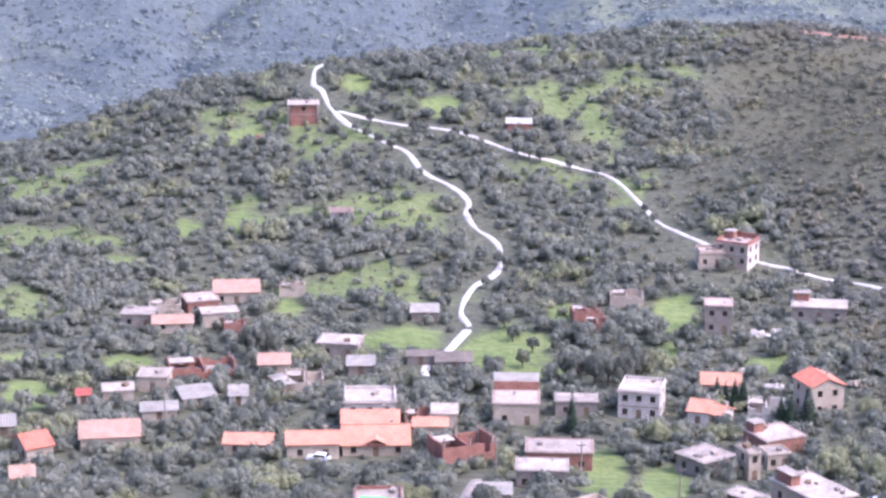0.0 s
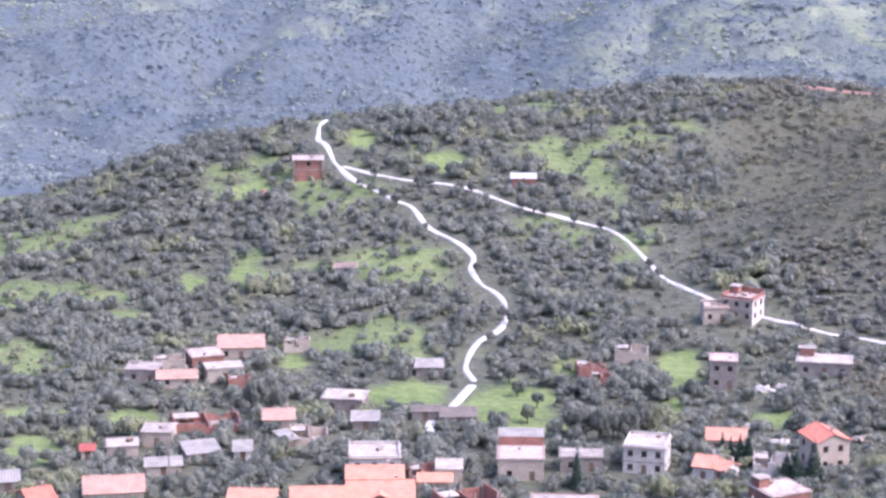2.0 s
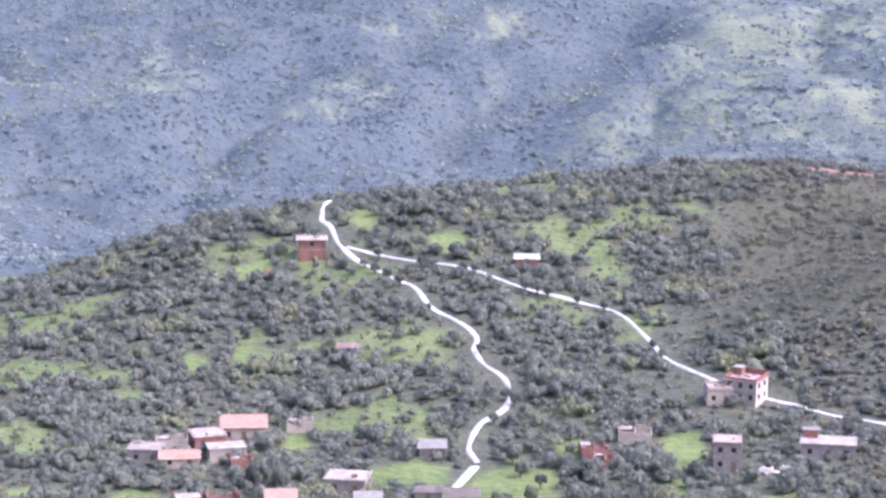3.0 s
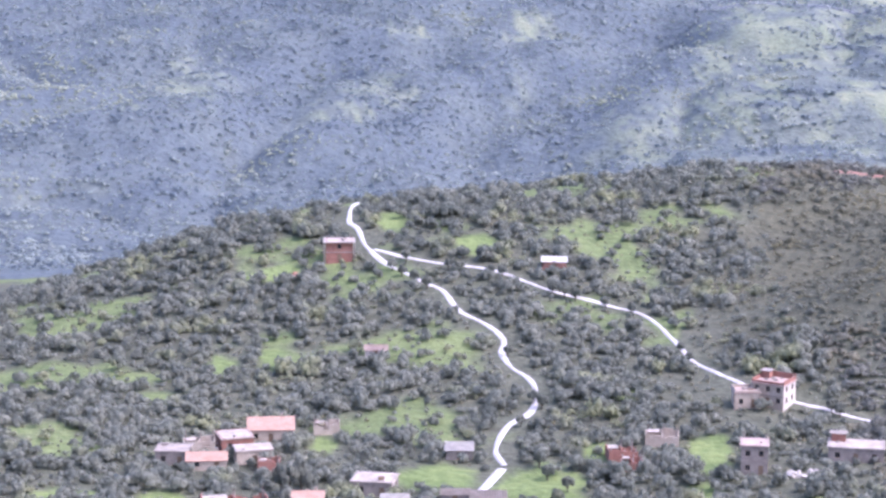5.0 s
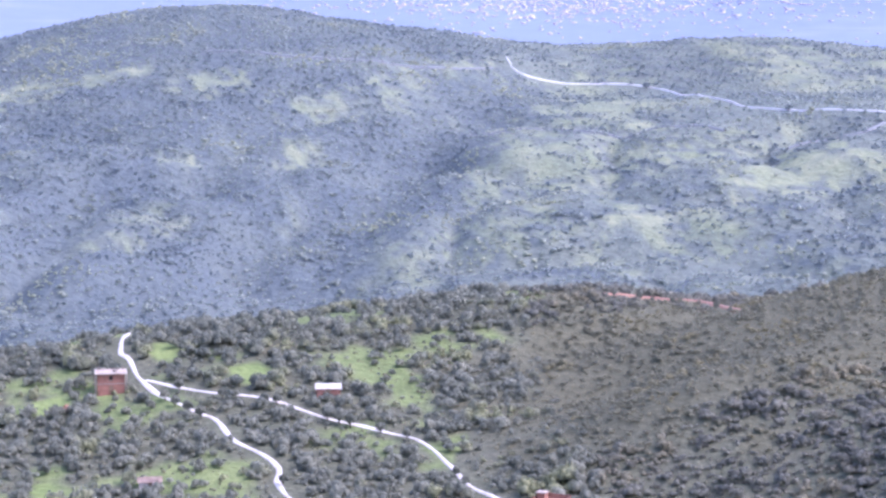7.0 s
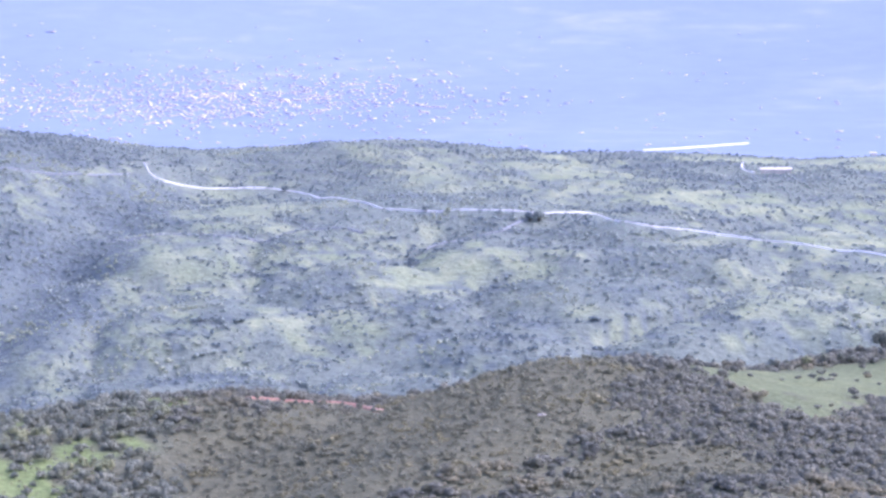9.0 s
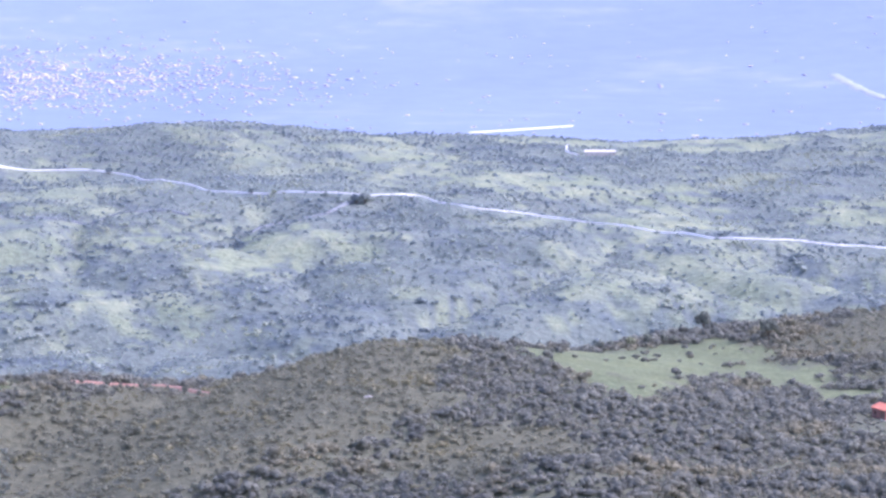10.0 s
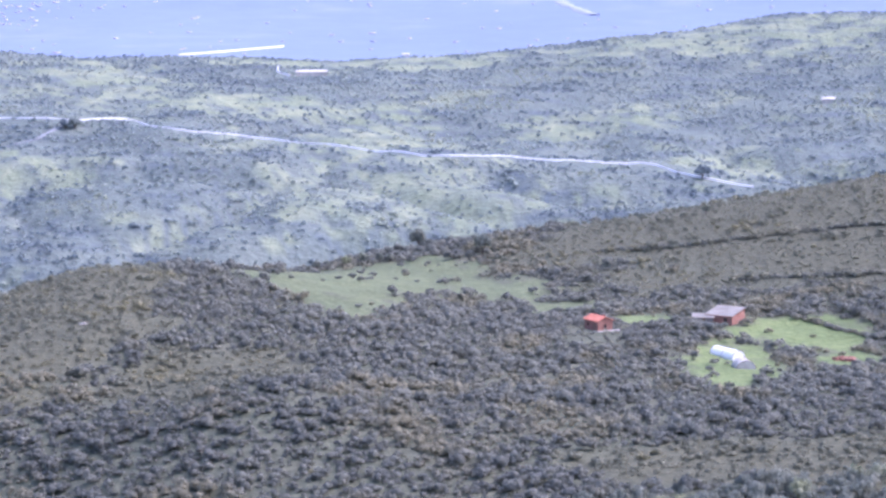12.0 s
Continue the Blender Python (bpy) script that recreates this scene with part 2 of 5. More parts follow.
def height(x, y):
    """Height of the bare ground at x, y (arrays)."""
    x, y = np.asarray(x, float), np.asarray(y, float)
    u, v = x / 500, y / 500
    z = WEIGHTS[-3] + WEIGHTS[-2] * u + WEIGHTS[-1] * v
    for (ku, kv), w in zip(KNOTS, WEIGHTS):
        r2 = (u - ku) ** 2 + (v - kv) ** 2
        z = z + w * r2 * np.log(r2 + 1e-9) * 0.5
    r = np.hypot(x, y)
    rough = np.clip((r - 900) / 600, 0, 1)
    z = z + rough * (5.0 * waves(x, y, 150, 8.0) + 2.5 * waves(x, y, 60, 1.0) + 1.2 * waves(x, y, 22, 2.0)) + 0.35 * waves(x, y, 9, 3.0)
    slope = np.clip((r - 1000) / 250, 0, 1) * np.clip((1850 - r) / 200, 0, 1)
    slope = slope * np.clip((line_distance(x, y, FAR_ROAD) - 15) / 60, 0, 1)
    z = z - slope * 13.0 * (1 - np.abs(waves(x, y, 95, 4.0))) ** 3 - slope * 3.0 * (1 - np.abs(waves(x, y, 38, 6.0))) ** 3
    for line, deep, reach in ((RAVINE, 20.0, 42.0), (GULLY_NORTH, 12.0, 26.0), (GULLY_WEST, 12.0, 30.0), (GULLY_LOW, 9.0, 24.0)):
        z = z - slope * deep * np.exp(-(line_distance(x, y, line) / reach) ** 2)
    z = z + 1.8 * np.exp(-(line_distance(x, y, SCRUB_SPUR) / 14) ** 2) - 2.2 * np.exp(-(line_distance(x, y, SCRUB_GULLY) / 11) ** 2)
    # the wide basin and the mountains behind the far ridge, and plain slopes at the back and sides
    basin = 8 + np.clip((r - 2900) / 1800, 0, 2) ** 2 * 320 + 4 * waves(x, y, 420, 5.0)
    k = np.clip((r - 2250) / 450, 0, 1)
    k = k * k * (3 - 2 * k)
    side = np.clip((np.abs(np.arctan2(x, y)) - 0.62) / 0.5, 0, 1)
    side = side * side * (3 - 2 * side)
    back = 140 - 60 * np.clip(r / 900, 0, 1) + 12 * waves(x, y, 300, 7.0)
    z = z * (1 - side * np.clip(r / 150, 0, 1)) + back * side * np.clip(r / 150, 0, 1)
    return z * (1 - k) + basin * k


# tracks (x, y) and meadows (x, y, across, along)
TRACK_WEST = [
    (-223.3, 641.7), (-215.6, 611.6), (-209.6, 602.1), (-202.8, 589.1), (-194.4, 578.7), (-187.7, 573.0),
    (-179.2, 565.3), (-171.7, 560.3), (-164.8, 549.8), (-154.9, 540.7), (-146.7, 531.6), (-144.4, 521.9),
    (-139.5, 511.8), (-133.8, 506.1), (-128.1, 493.1), (-126.2, 480.2), (-128.1, 470.4), (-128.2, 462.6),
    (-125.6, 450.3), (-121.5, 441.1),
]
TRACK_EAST = [
    (-199.1, 586.1), (-189.5, 582.5), (-178.9, 579.5), (-167.2, 577.8), (-156.8, 574.5), (-145.0, 567.8),
    (-133.6, 564.9), (-123.0, 561.2), (-117.9, 558.2), (-111.9, 550.7), (-103.8, 536.0), (-96.2, 522.2),
    (-91.0, 516.0), (-85.9, 509.8), (-77.7, 500.5), (-68.7, 496.3), (-62.9, 495.5), (-56.2, 493.3),
    (-46.1, 492.3), (-41.1, 488.8),
]
VILLAGE_STREET = [
    (-126.4, 278.1), (-130.5, 295.5), (-132.7, 307.0), (-133.6, 313.7),
]
VILLAGE_LANE = [
    (-83.3, 289.2), (-88.0, 310.3), (-90.1, 322.7), (-91.4, 332.2), (-93.3, 344.1),
]
YARD_LANE = [
    (-120.5, 406.5), (-121.9, 412.3), (-121.6, 421.3), (-121.3, 439.1),
]
CORNER_YARD = [
    (-28.5, 300.1), (-27.5, 317.8), (-25.5, 332.5),
]
CREST_TRACK = [
    (-87.8, 697.5), (-77.8, 701.2), (-67.6, 705.3), (-55.3, 705.3), (-38.7, 663.4),
]
FAR_ROAD = [
    (-331.4, 1946.0), (-316.4, 1918.1), (-279.8, 1927.8), (-207.0, 1918.9), (-137.1, 1812.8), (-97.8, 1755.3),
    (-1.8, 1698.0), (49.3, 1711.3), (74.1, 1648.3), (129.3, 1644.9), (203.8, 1587.0), (255.2, 1539.0),
    (303.2, 1540.4), (391.0, 1522.6), (407.3, 1493.5), (418.5, 1463.3), (447.8, 1444.2),
]
FAR_LOOP = [
    (198.0, 2012.3), (189.5, 2039.2), (194.7, 2082.9),
]
MEADOWS = [
    (-110.2, 429.1, 8.8, 14.2), (-132.6, 430.0, 8.4, 9.0), (-101.8, 414.7, 6.4, 5.5), (-81.3, 457.8, 4.6, 14.8), (-77.9, 433.6, 3.5, 5.2), (-197.8, 393.6, 8.2, 4.0),
    (-187.5, 370.2, 5.1, 9.8), (-179.0, 396.5, 6.5, 7.5), (-221.2, 566.3, 7.5, 5.8), (-208.0, 497.8, 3.3, 8.0), (-198.1, 506.1, 3.5, 8.8), (-163.7, 447.5, 3.1, 6.2),
    (-172.5, 596.0, 6.2, 9.5), (-73.2, 350.4, 4.0, 18.2), (-62.0, 344.0, 4.3, 15.5), (-56.8, 428.8, 4.3, 4.8), (-202.4, 611.9, 4.8, 9.8), (-105.1, 455.0, 3.0, 6.5),
]
PASTURES = [
    (62.1, 695.2, 13.8, 17.5), (85.9, 718.4, 19.7, 76.8), (106.4, 746.5, 18.7, 54.0), (119.4, 756.1, 20.9, 43.5), (138.9, 725.8, 18.3, 25.5), (152.5, 684.7, 13.9, 10.8),
    (166.9, 649.4, 10.0, 10.8), (209.1, 623.9, 20.4, 20.2), (172.0, 572.0, 13.0, 40.0), (208.9, 584.8, 9.2, 18.0),
]
FAR_MEADOWS = [
    (-56, 1559, 31, 42), (-87, 1534, 19, 30), (37, 1962, 38, 108), (120, 1826, 43, 42), (185, 1839, 50, 36), (242, 1659, 39, 120),
    (195, 1645, 45, 48), (268, 1844, 21, 27), (283, 2129, 126, 48), (-350, 1867, 21, 45), (-235, 1460, 8, 9), (-171, 1445, 9, 15),
    (-146, 1607, 20, 24), (682, 2078, 86, 69), (546, 2087, 69, 45), (465, 1555, 36, 63), (460, 1790, 27, 36), (381, 1753, 26, 42),
]
WEST_MEADOWS = [
    (-537, 1749, 22, 18), (-625, 1762, 32, 15), (-724, 1717, 32, 27), (-695, 1754, 28, 15), (-511, 1375, 23, 27), (-521, 1320, 19, 15),
    (-508, 1564, 14, 18), (-437, 1715, 22, 24), (-428, 1603, 12, 21), (-379, 1775, 29, 51),
]
# open olive groves on the far hillside: grass dotted with single trees
FAR_GROVES = [
    (-88, 1930, 33, 72), (-233, 1785, 40, 120), (-239, 1587, 51, 63), (166, 1427, 46, 75), (248, 1428, 43, 75), (-244, 1428, 32, 33),
    (-12, 1992, 29, 48), (-2, 1551, 27, 33), (-317, 1389, 24, 39), (-501, 1433, 33, 36), (-127, 1434, 32, 42), (-605, 1402, 19, 63), (-397, 1465, 19, 36),
]
FAR_PATH_WEST = [
    (-321.1, 1689.8), (-279.0, 1689.1), (-233.7, 1696.0), (-182.1, 1686.2), (-147.9, 1679.5), (-121.4, 1659.6),
]
FAR_PATH_EAST = [
    (-74.5, 1626.3), (-50.7, 1641.2), (-26.3, 1647.8), (-1.7, 1674.0),
]
FAR_PATH_RIDGE = [
    (-566.1, 1824.2), (-497.7, 1817.1), (-437.1, 1838.8), (-369.0, 1876.1), (-336.8, 1910.5),
]
TERRACE_ONE = [
    (-275.9, 1557.8), (-248.2, 1558.4), (-217.2, 1548.8),
]
TERRACE_TWO = [
    (-234.4, 1445.1), (-204.1, 1439.6), (-174.4, 1435.4),
]
TERRACE_THREE = [
    (-246.9, 1603.1), (-201.5, 1597.3), (-160.1, 1585.9),
]
TERRACE_FOUR = [
    (-256.3, 1488.1), (-224.0, 1475.1), (-200.3, 1466.4),
]
BASIN_ROAD = [
    (150.9, 3036.3), (201.9, 3068.4), (300.5, 3145.7),
]
QUARRY = [
    (771.4, 3659.6), (783.4, 3544.4), (802.9, 3422.1),
]
HEDGE_UPPER = [
    (182.5, 773.8), (204.4, 756.4), (226.4, 749.0), (250.8, 737.5), (272.7, 727.6),
]
HEDGE_LOWER = [
    (210.7, 696.8), (227.0, 689.1), (242.9, 681.0), (254.7, 675.1),
]
HEDGE_FIELD = [
    (204.7, 658.9), (212.3, 643.9), (219.9, 625.5), (228.0, 610.3),
]
SKYLINE_TREES = [
    (80, 806), (98, 806), (110, 806), (122.5, 801.7), (140.3, 808.9), (160.4, 837.8),
]


# ---- ground ----
def near_line(x, y, line, reach):
    """Whether points lie within reach of a line of (x, y) nodes."""
    found = np.zeros(len(x), bool)
    for (ax, ay), (bx, by) in zip(line, line[1:]):
        dx, dy = bx - ax, by - ay
        k = np.clip(((x - ax) * dx + (y - ay) * dy) / (dx * dx + dy * dy), 0, 1)
        found |= np.hypot(x - ax - k * dx, y - ay - k * dy) < reach
    return found


def inside(x, y, ovals, ragged=0.25):
    """How far points lie inside any of the ovals (x, y, across, along): 0 out, 1 well in."""
    deep = np.zeros(np.shape(x))
    for ox, oy, across, along in ovals:
        r = math.hypot(ox, oy)
        ux, uy = ox / r, oy / r
        u = ((x - ox) * uy - (y - oy) * ux) / across
        v = ((x - ox) * ux + (y - oy) * uy) / along
        edge = 1 - np.hypot(u, v) + ragged * (waves(x, y, 0.35 * across + 2, ox) + 0.6 * waves(x, y, 0.1 * across + 1, oy))
        deep = np.maximum(deep, np.clip(edge / 0.25 + 0.5, 0, 1))
    return deep


def terrace_bank(x, y, z):
    """Whether ground lies on one of the bushy banks that run level along the far hillside."""
    return (np.abs((z + 3 * waves(x, y, 70, 24.0)) / 6.5 % 1 - 0.5) < 0.14) & (waves(x, y, 55, 25.0) > -0.15)


def gully_shade(x, y):
    """How near ground lies to the bottom of a water line, 0 to 1, for painting the gullies' shade."""
    near_gully = np.zeros(np.shape(x))
    for line, reach in ((RAVINE, 42), (GULLY_NORTH, 24), (GULLY_WEST, 32), (GULLY_LOW, 22)):
        near_gully = np.maximum(near_gully, np.exp(-(line_distance(x, y, line) / reach) ** 2))
    return near_gully


DRY_SLOPES = [(-62, 610, 42, 80), (-20, 640, 44, 75), (262, 770, 100, 95), (3, 682, 30, 34), (165, 448, 62, 20), (35, 560, 26, 30)]


def mesh_from(name, verts, faces, mats=(), attributes=(), smooth=False):
    """A mesh from arrays: faces all of one size."""
    mesh = bpy.data.meshes.new(name)
    verts, faces = np.asarray(verts, np.float32), np.asarray(faces, np.int32)
    size = faces.shape[1]
    mesh.vertices.add(len(verts))
    mesh.vertices.foreach_set("co", verts.ravel())
    mesh.loops.add(faces.size)
    mesh.loops.foreach_set("vertex_index", faces.ravel())
    mesh.polygons.add(len(faces))
    mesh.polygons.foreach_set("loop_start", np.arange(0, faces.size, size, dtype=np.int32))
    mesh.polygons.foreach_set("loop_total", np.full(len(faces), size, np.int32))
    for m in mats:
        mesh.materials.append(m)
    for key, values in attributes:
        mesh.attributes.new(key, "FLOAT", "POINT").data.foreach_set("value", np.asarray(values, np.float32))
    if smooth:
        mesh.polygons.foreach_set("use_smooth", np.ones(len(faces), bool))
    mesh.update(calc_edges=True)
    return mesh


def build_ground():
    rings = np.concatenate([[0.0, 4, 20, 50], np.arange(80, 260, 12), np.arange(260, 720, 2.5), np.arange(720, 960, 5), np.arange(960, 2500, 9), np.arange(2500, 4960, 25)])
    turns = np.radians(np.concatenate([np.arange(-180, -40, 4), np.arange(-40, -31, 1), np.arange(-31, 26, 0.16), np.arange(26, 40, 1), np.arange(40, 180, 4)]))
    r, a = np.meshgrid(rings, turns, indexing="ij")
    x, y = (r * np.sin(a)).ravel(), (r * np.cos(a)).ravel()
    z = height(x, y)
    n, m = r.shape
    i, j = np.meshgrid(np.arange(n - 1), np.arange(m), indexing="ij")
    k = (j + 1) % m
    faces = np.stack([i * m + j, i * m + k, (i + 1) * m + k, (i + 1) * m + j], -1).reshape(-1, 4)[:, ::-1]
    grass = np.maximum(inside(x, y, MEADOWS), 0.33 * inside(x, y, PASTURES[:6], 0.5))
    grass = np.maximum(grass, 0.75 * inside(x, y, PASTURES[6:], 0.4))
    loose = np.clip(waves(x, y, 26, 11.0) * 3 + waves(x, y, 7, 12.0) - 0.6, 0, 0.75) * (x < -105) * (r.ravel() > 470) * (r.ravel() < 950)
    far = np.maximum(0.9 * inside(x, y, FAR_MEADOWS + WEST_MEADOWS, 1.3), 0.65 * inside(x, y, FAR_GROVES, 1.2))
    scattered = np.clip(waves(x, y, 60, 13.0) * 2.0 + waves(x, y, 17, 14.0) * 1.5 - 0.9, 0, 0.55) * (r.ravel() > 950) * np.where(x < -330, 0.3, 1.0)
    meadow = np.maximum(np.maximum(grass, loose), np.maximum(far, scattered))
    banks = terrace_bank(x, y, z)
    broken = np.clip(0.8 + 0.6 * waves(x, y, 13, 54.0), 0.25, 1)
    # taking grass out of the gullies puts their shade into the ground colour
    meadow = np.where(r.ravel() > 950, np.clip(meadow * broken + np.where(banks, -0.35, 0.24 * (x > -340)) - 0.8 * gully_shade(x, y), 0, 1), meadow)
    fields = np.clip(waves(x, y, 260, 51.0) * 1.2 + waves(x * 0.35, y, 55, 52.0) * 1.2 + waves(x * 0.5, y, 24, 53.0) * 0.8 - 0.35, 0, 1)
    meadow = np.where(r.ravel() > 2450, fields, meadow)
    dry = inside(x, y, DRY_SLOPES, 0.3)
    # coarse hummocks of scrub on the far hillside, small ones on the dry slopes
    shake = np.random.default_rng(3).uniform(-1, 1, len(z))
    z = z + shake * np.where((r.ravel() > 950) & (r.ravel() < 2400), 0.5 * (1 - 0.8 * far), 0.0) + shake * 0.25 * dry * (r.ravel() < 950)
    mesh = mesh_from("ground", np.stack([x, y, z], -1), faces, (NEAR_GROUND, HAZY_FAR_GROUND, HAZY_BASIN_GROUND), (("meadow", meadow), ("dry", dry)))
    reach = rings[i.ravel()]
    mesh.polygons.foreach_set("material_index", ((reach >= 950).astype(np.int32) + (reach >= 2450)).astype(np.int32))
    mesh.polygons.foreach_set("use_smooth", np.ones(len(faces), bool))
    tagged(new("ground", mesh), "hilly ground of olive groves, green meadows and scrub", "ground", kind="structure")


build_ground()


def lay_road(name, line, width, mat, label, step=2.5, lift=0.12, wobble=0.5):
    """A ribbon laid on the ground along a line of nodes, with ragged edges and a shallow crown."""
    nodes = [Vector(p) for p in line]
    nodes = [nodes[0] * 2 - nodes[1]] + nodes + [nodes[-1] * 2 - nodes[-2]]
    path = []
    for a, b, c, d in zip(nodes, nodes[1:], nodes[2:], nodes[3:]):
        count = max(2, int((c - b).length / step))
        for s in range(count):
            t = s / count
            path.append(0.5 * (2 * b + (c - a) * t + (2 * a - 5 * b + 4 * c - d) * t * t + (3 * b - a - 3 * c + d) * t ** 3))
    path.append(nodes[-2])
    points = np.array(path)
    along = np.gradient(points, axis=0)
    along /= np.linalg.norm(along, axis=1)[:, None] + 1e-9
    across = np.stack([-along[:, 1], along[:, 0]], -1)
    s = np.arange(len(points)) * step
    left, right = width * (1 + wobble * 0.5 * waves(s, s * 0, 9, 1.0)) / 2, width * (1 + wobble * 0.5 * waves(s, s * 0, 7, 4.0)) / 2
    offsets, drops = (left, left * 0.6, left * 0, -right * 0.6, -right), (-0.35, lift, lift + 0.1, lift, -0.35)
    verts = []
    for off, drop in zip(offsets, drops):
        xy = points + across * off[:, None]
        verts.append(np.column_stack([xy, height(xy[:, 0], xy[:, 1]) + drop]))
    verts = np.stack(verts, 1).reshape(-1, 3)
    i, j = np.meshgrid(np.arange(len(points) - 1), np.arange(4), indexing="ij")
    faces = np.stack([i * 5 + j, i * 5 + j + 1, (i + 1) * 5 + j + 1, (i + 1) * 5 + j], -1).reshape(-1, 4)[:, ::-1]
    return tagged(new(name, mesh_from(name, verts, faces, (mat,))), label, "road", kind="structure")


lay_road("road_west", TRACK_WEST, 2.0, TRACK, "pale gravel track winding up the hill", wobble=1.5)
lay_road("road_east", TRACK_EAST, 1.7, TRACK, "pale gravel track along the slope", wobble=1.5)
lay_road("road_village", VILLAGE_STREET, 5.0, CONCRETE, "pale concrete street between trees", wobble=0.1)
lay_road("road_lane", VILLAGE_LANE, 3.2, CONCRETE, "dusty lane between houses")
lay_road("road_yard", YARD_LANE, 3.0, TRACK, "white dusty lane beside the meadow")
lay_road("road_corner", CORNER_YARD, 5.0, CONCRETE, "dusty yard beside a house")
lay_road("road_crest", CREST_TRACK, 3.4, RED_EARTH, "red earth track along the crest", lift=0.5)
lay_road("road_far", FAR_ROAD, 1.5, FAR_TRACK, "pale road along the far hillside", step=8, lift=0.9, wobble=0.4)
lay_road("road_basin", BASIN_ROAD, 2.0, FAR_TRACK, "broad pale road in the distant basin", step=15, lift=2.0, wobble=0.2)
lay_road("quarry_scar", QUARRY, 22.0, HAZY_BASIN_SCAR, "pale bare scar of a distant quarry", step=12, lift=2.0, wobble=1.6)
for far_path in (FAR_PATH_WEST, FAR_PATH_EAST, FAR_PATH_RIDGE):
    lay_road("path_far", far_path, 2.6, HAZY_FAR_EARTH, "thin earth path across the far hillside", step=8, lift=0.9, wobble=0.3)
lay_road("road_loop", FAR_LOOP, 2.0, FAR_TRACK, "short pale loop of road on the far ridge", step=8, lift=1.2, wobble=0.2)


# ---- houses ----
FOOTPRINTS = []


def part(name, bm, mat, parent, label=""):
    mesh = bpy.data.meshes.new(name)
    bmesh.ops.recalc_face_normals(bm, faces=bm.faces)
    bm.to_mesh(mesh)
    bm.free()
    mesh.materials.append(mat)
    ob = new(name, mesh)
    ob.parent = parent
    return tagged(ob, label)


def piece(name, mesh, parent, m, label=""):
    ob = new(name, mesh)
    ob.parent, ob.matrix_basis = parent, m
    return tagged(ob, label)


def block(bm, x0, x1, y0, y1, z0, z1, turn=None):
    """A box; turn: a matrix for its corners."""
    corners = [Vector((x, y, z)) for z in (z0, z1) for x, y in ((x0, y0), (x1, y0), (x1, y1), (x0, y1))]
    v = [bm.verts.new(turn @ c if turn else c) for c in corners]
    for f in ((3, 2, 1, 0), (4, 5, 6, 7), (0, 1, 5, 4), (1, 2, 6, 5), (2, 3, 7, 6), (3, 0, 4, 7)):
        bm.faces.new([v[i] for i in f])


def stand(x, y, yaw, w, d, name, label, category="house"):
    """An empty at the base of a thing, on the lowest ground under it; remembers the plot."""
    c, s = math.cos(radians(yaw)), math.sin(radians(yaw))
    corners = [(x + c * a - s * b, y + s * a + c * b) for a in (-w / 2, 0, w / 2) for b in (-d / 2, 0, d / 2)]
    zs = [float(height(px, py)) for px, py in corners]
    thing = new(name)
    thing.matrix_basis = pose(x, y, sum(zs) / len(zs) - 0.05, 0, 0, yaw)
    FOOTPRINTS.append((x, y, c, s, w / 2, d / 2))
    return tagged(thing, label, category)


def shared_meshes():
    bm = bmesh.new()
    loops = [[bm.verts.new((sx * hx, y, 0.6 + sz * hz)) for sx, sz in ((-1, -1), (1, -1), (1, 1), (-1, 1))] for hx, hz, y in ((0.5, 0.6, -0.04), (0.5, 0.6, 0.04), (0.43, 0.53, 0.04), (0.43, 0.53, -0.04))]
    for i in range(4):
        for j in range(4):
            one, two = loops[i], loops[(i + 1) % 4]
            bm.faces.new((one[j], one[(j + 1) % 4], two[(j + 1) % 4], two[j]))
    bmesh.ops.recalc_face_normals(bm, faces=bm.faces)
    window = bpy.data.meshes.new("window")
    bm.to_mesh(window)
    bm.free()
    window.materials.append(WOOD)
    bm = bmesh.new()
    block(bm, -0.03, 0.03, -0.04, 0.04, 0.07, 1.13)
    mullion = bpy.data.meshes.new("mullion")
    bm.to_mesh(mullion)
    bm.free()
    mullion.materials.append(WOOD)
    bm = bmesh.new()
    block(bm, -0.6, 0.6, -0.2, 0.02, -0.08, -0.005)
    sill = bpy.data.meshes.new("sill")
    bm.to_mesh(sill)
    bm.free()
    sill.materials.append(CONCRETE)
    bm = bmesh.new()
    block(bm, -0.425, 0.425, 0.05, 0.07, 0.07, 1.13)
    pane = bpy.data.meshes.new("pane")
    bm.to_mesh(pane)
    bm.free()
    pane.materials.append(GLASS)
    bm = bmesh.new()
    block(bm, -0.5, 0.5, 0.0, 0.06, 0.0, 2.05)
    for z0, z1 in ((0.2, 0.9), (1.05, 1.85)):
        block(bm, -0.38, 0.38, -0.03, -0.002, z0, z1)
    door = bpy.data.meshes.new("door")
    bm.to_mesh(door)
    bm.free()
    door.materials.append(WOOD)
    return window, pane, door, mullion, sill


WINDOW, PANE, DOOR, MULLION, SILL = shared_meshes()


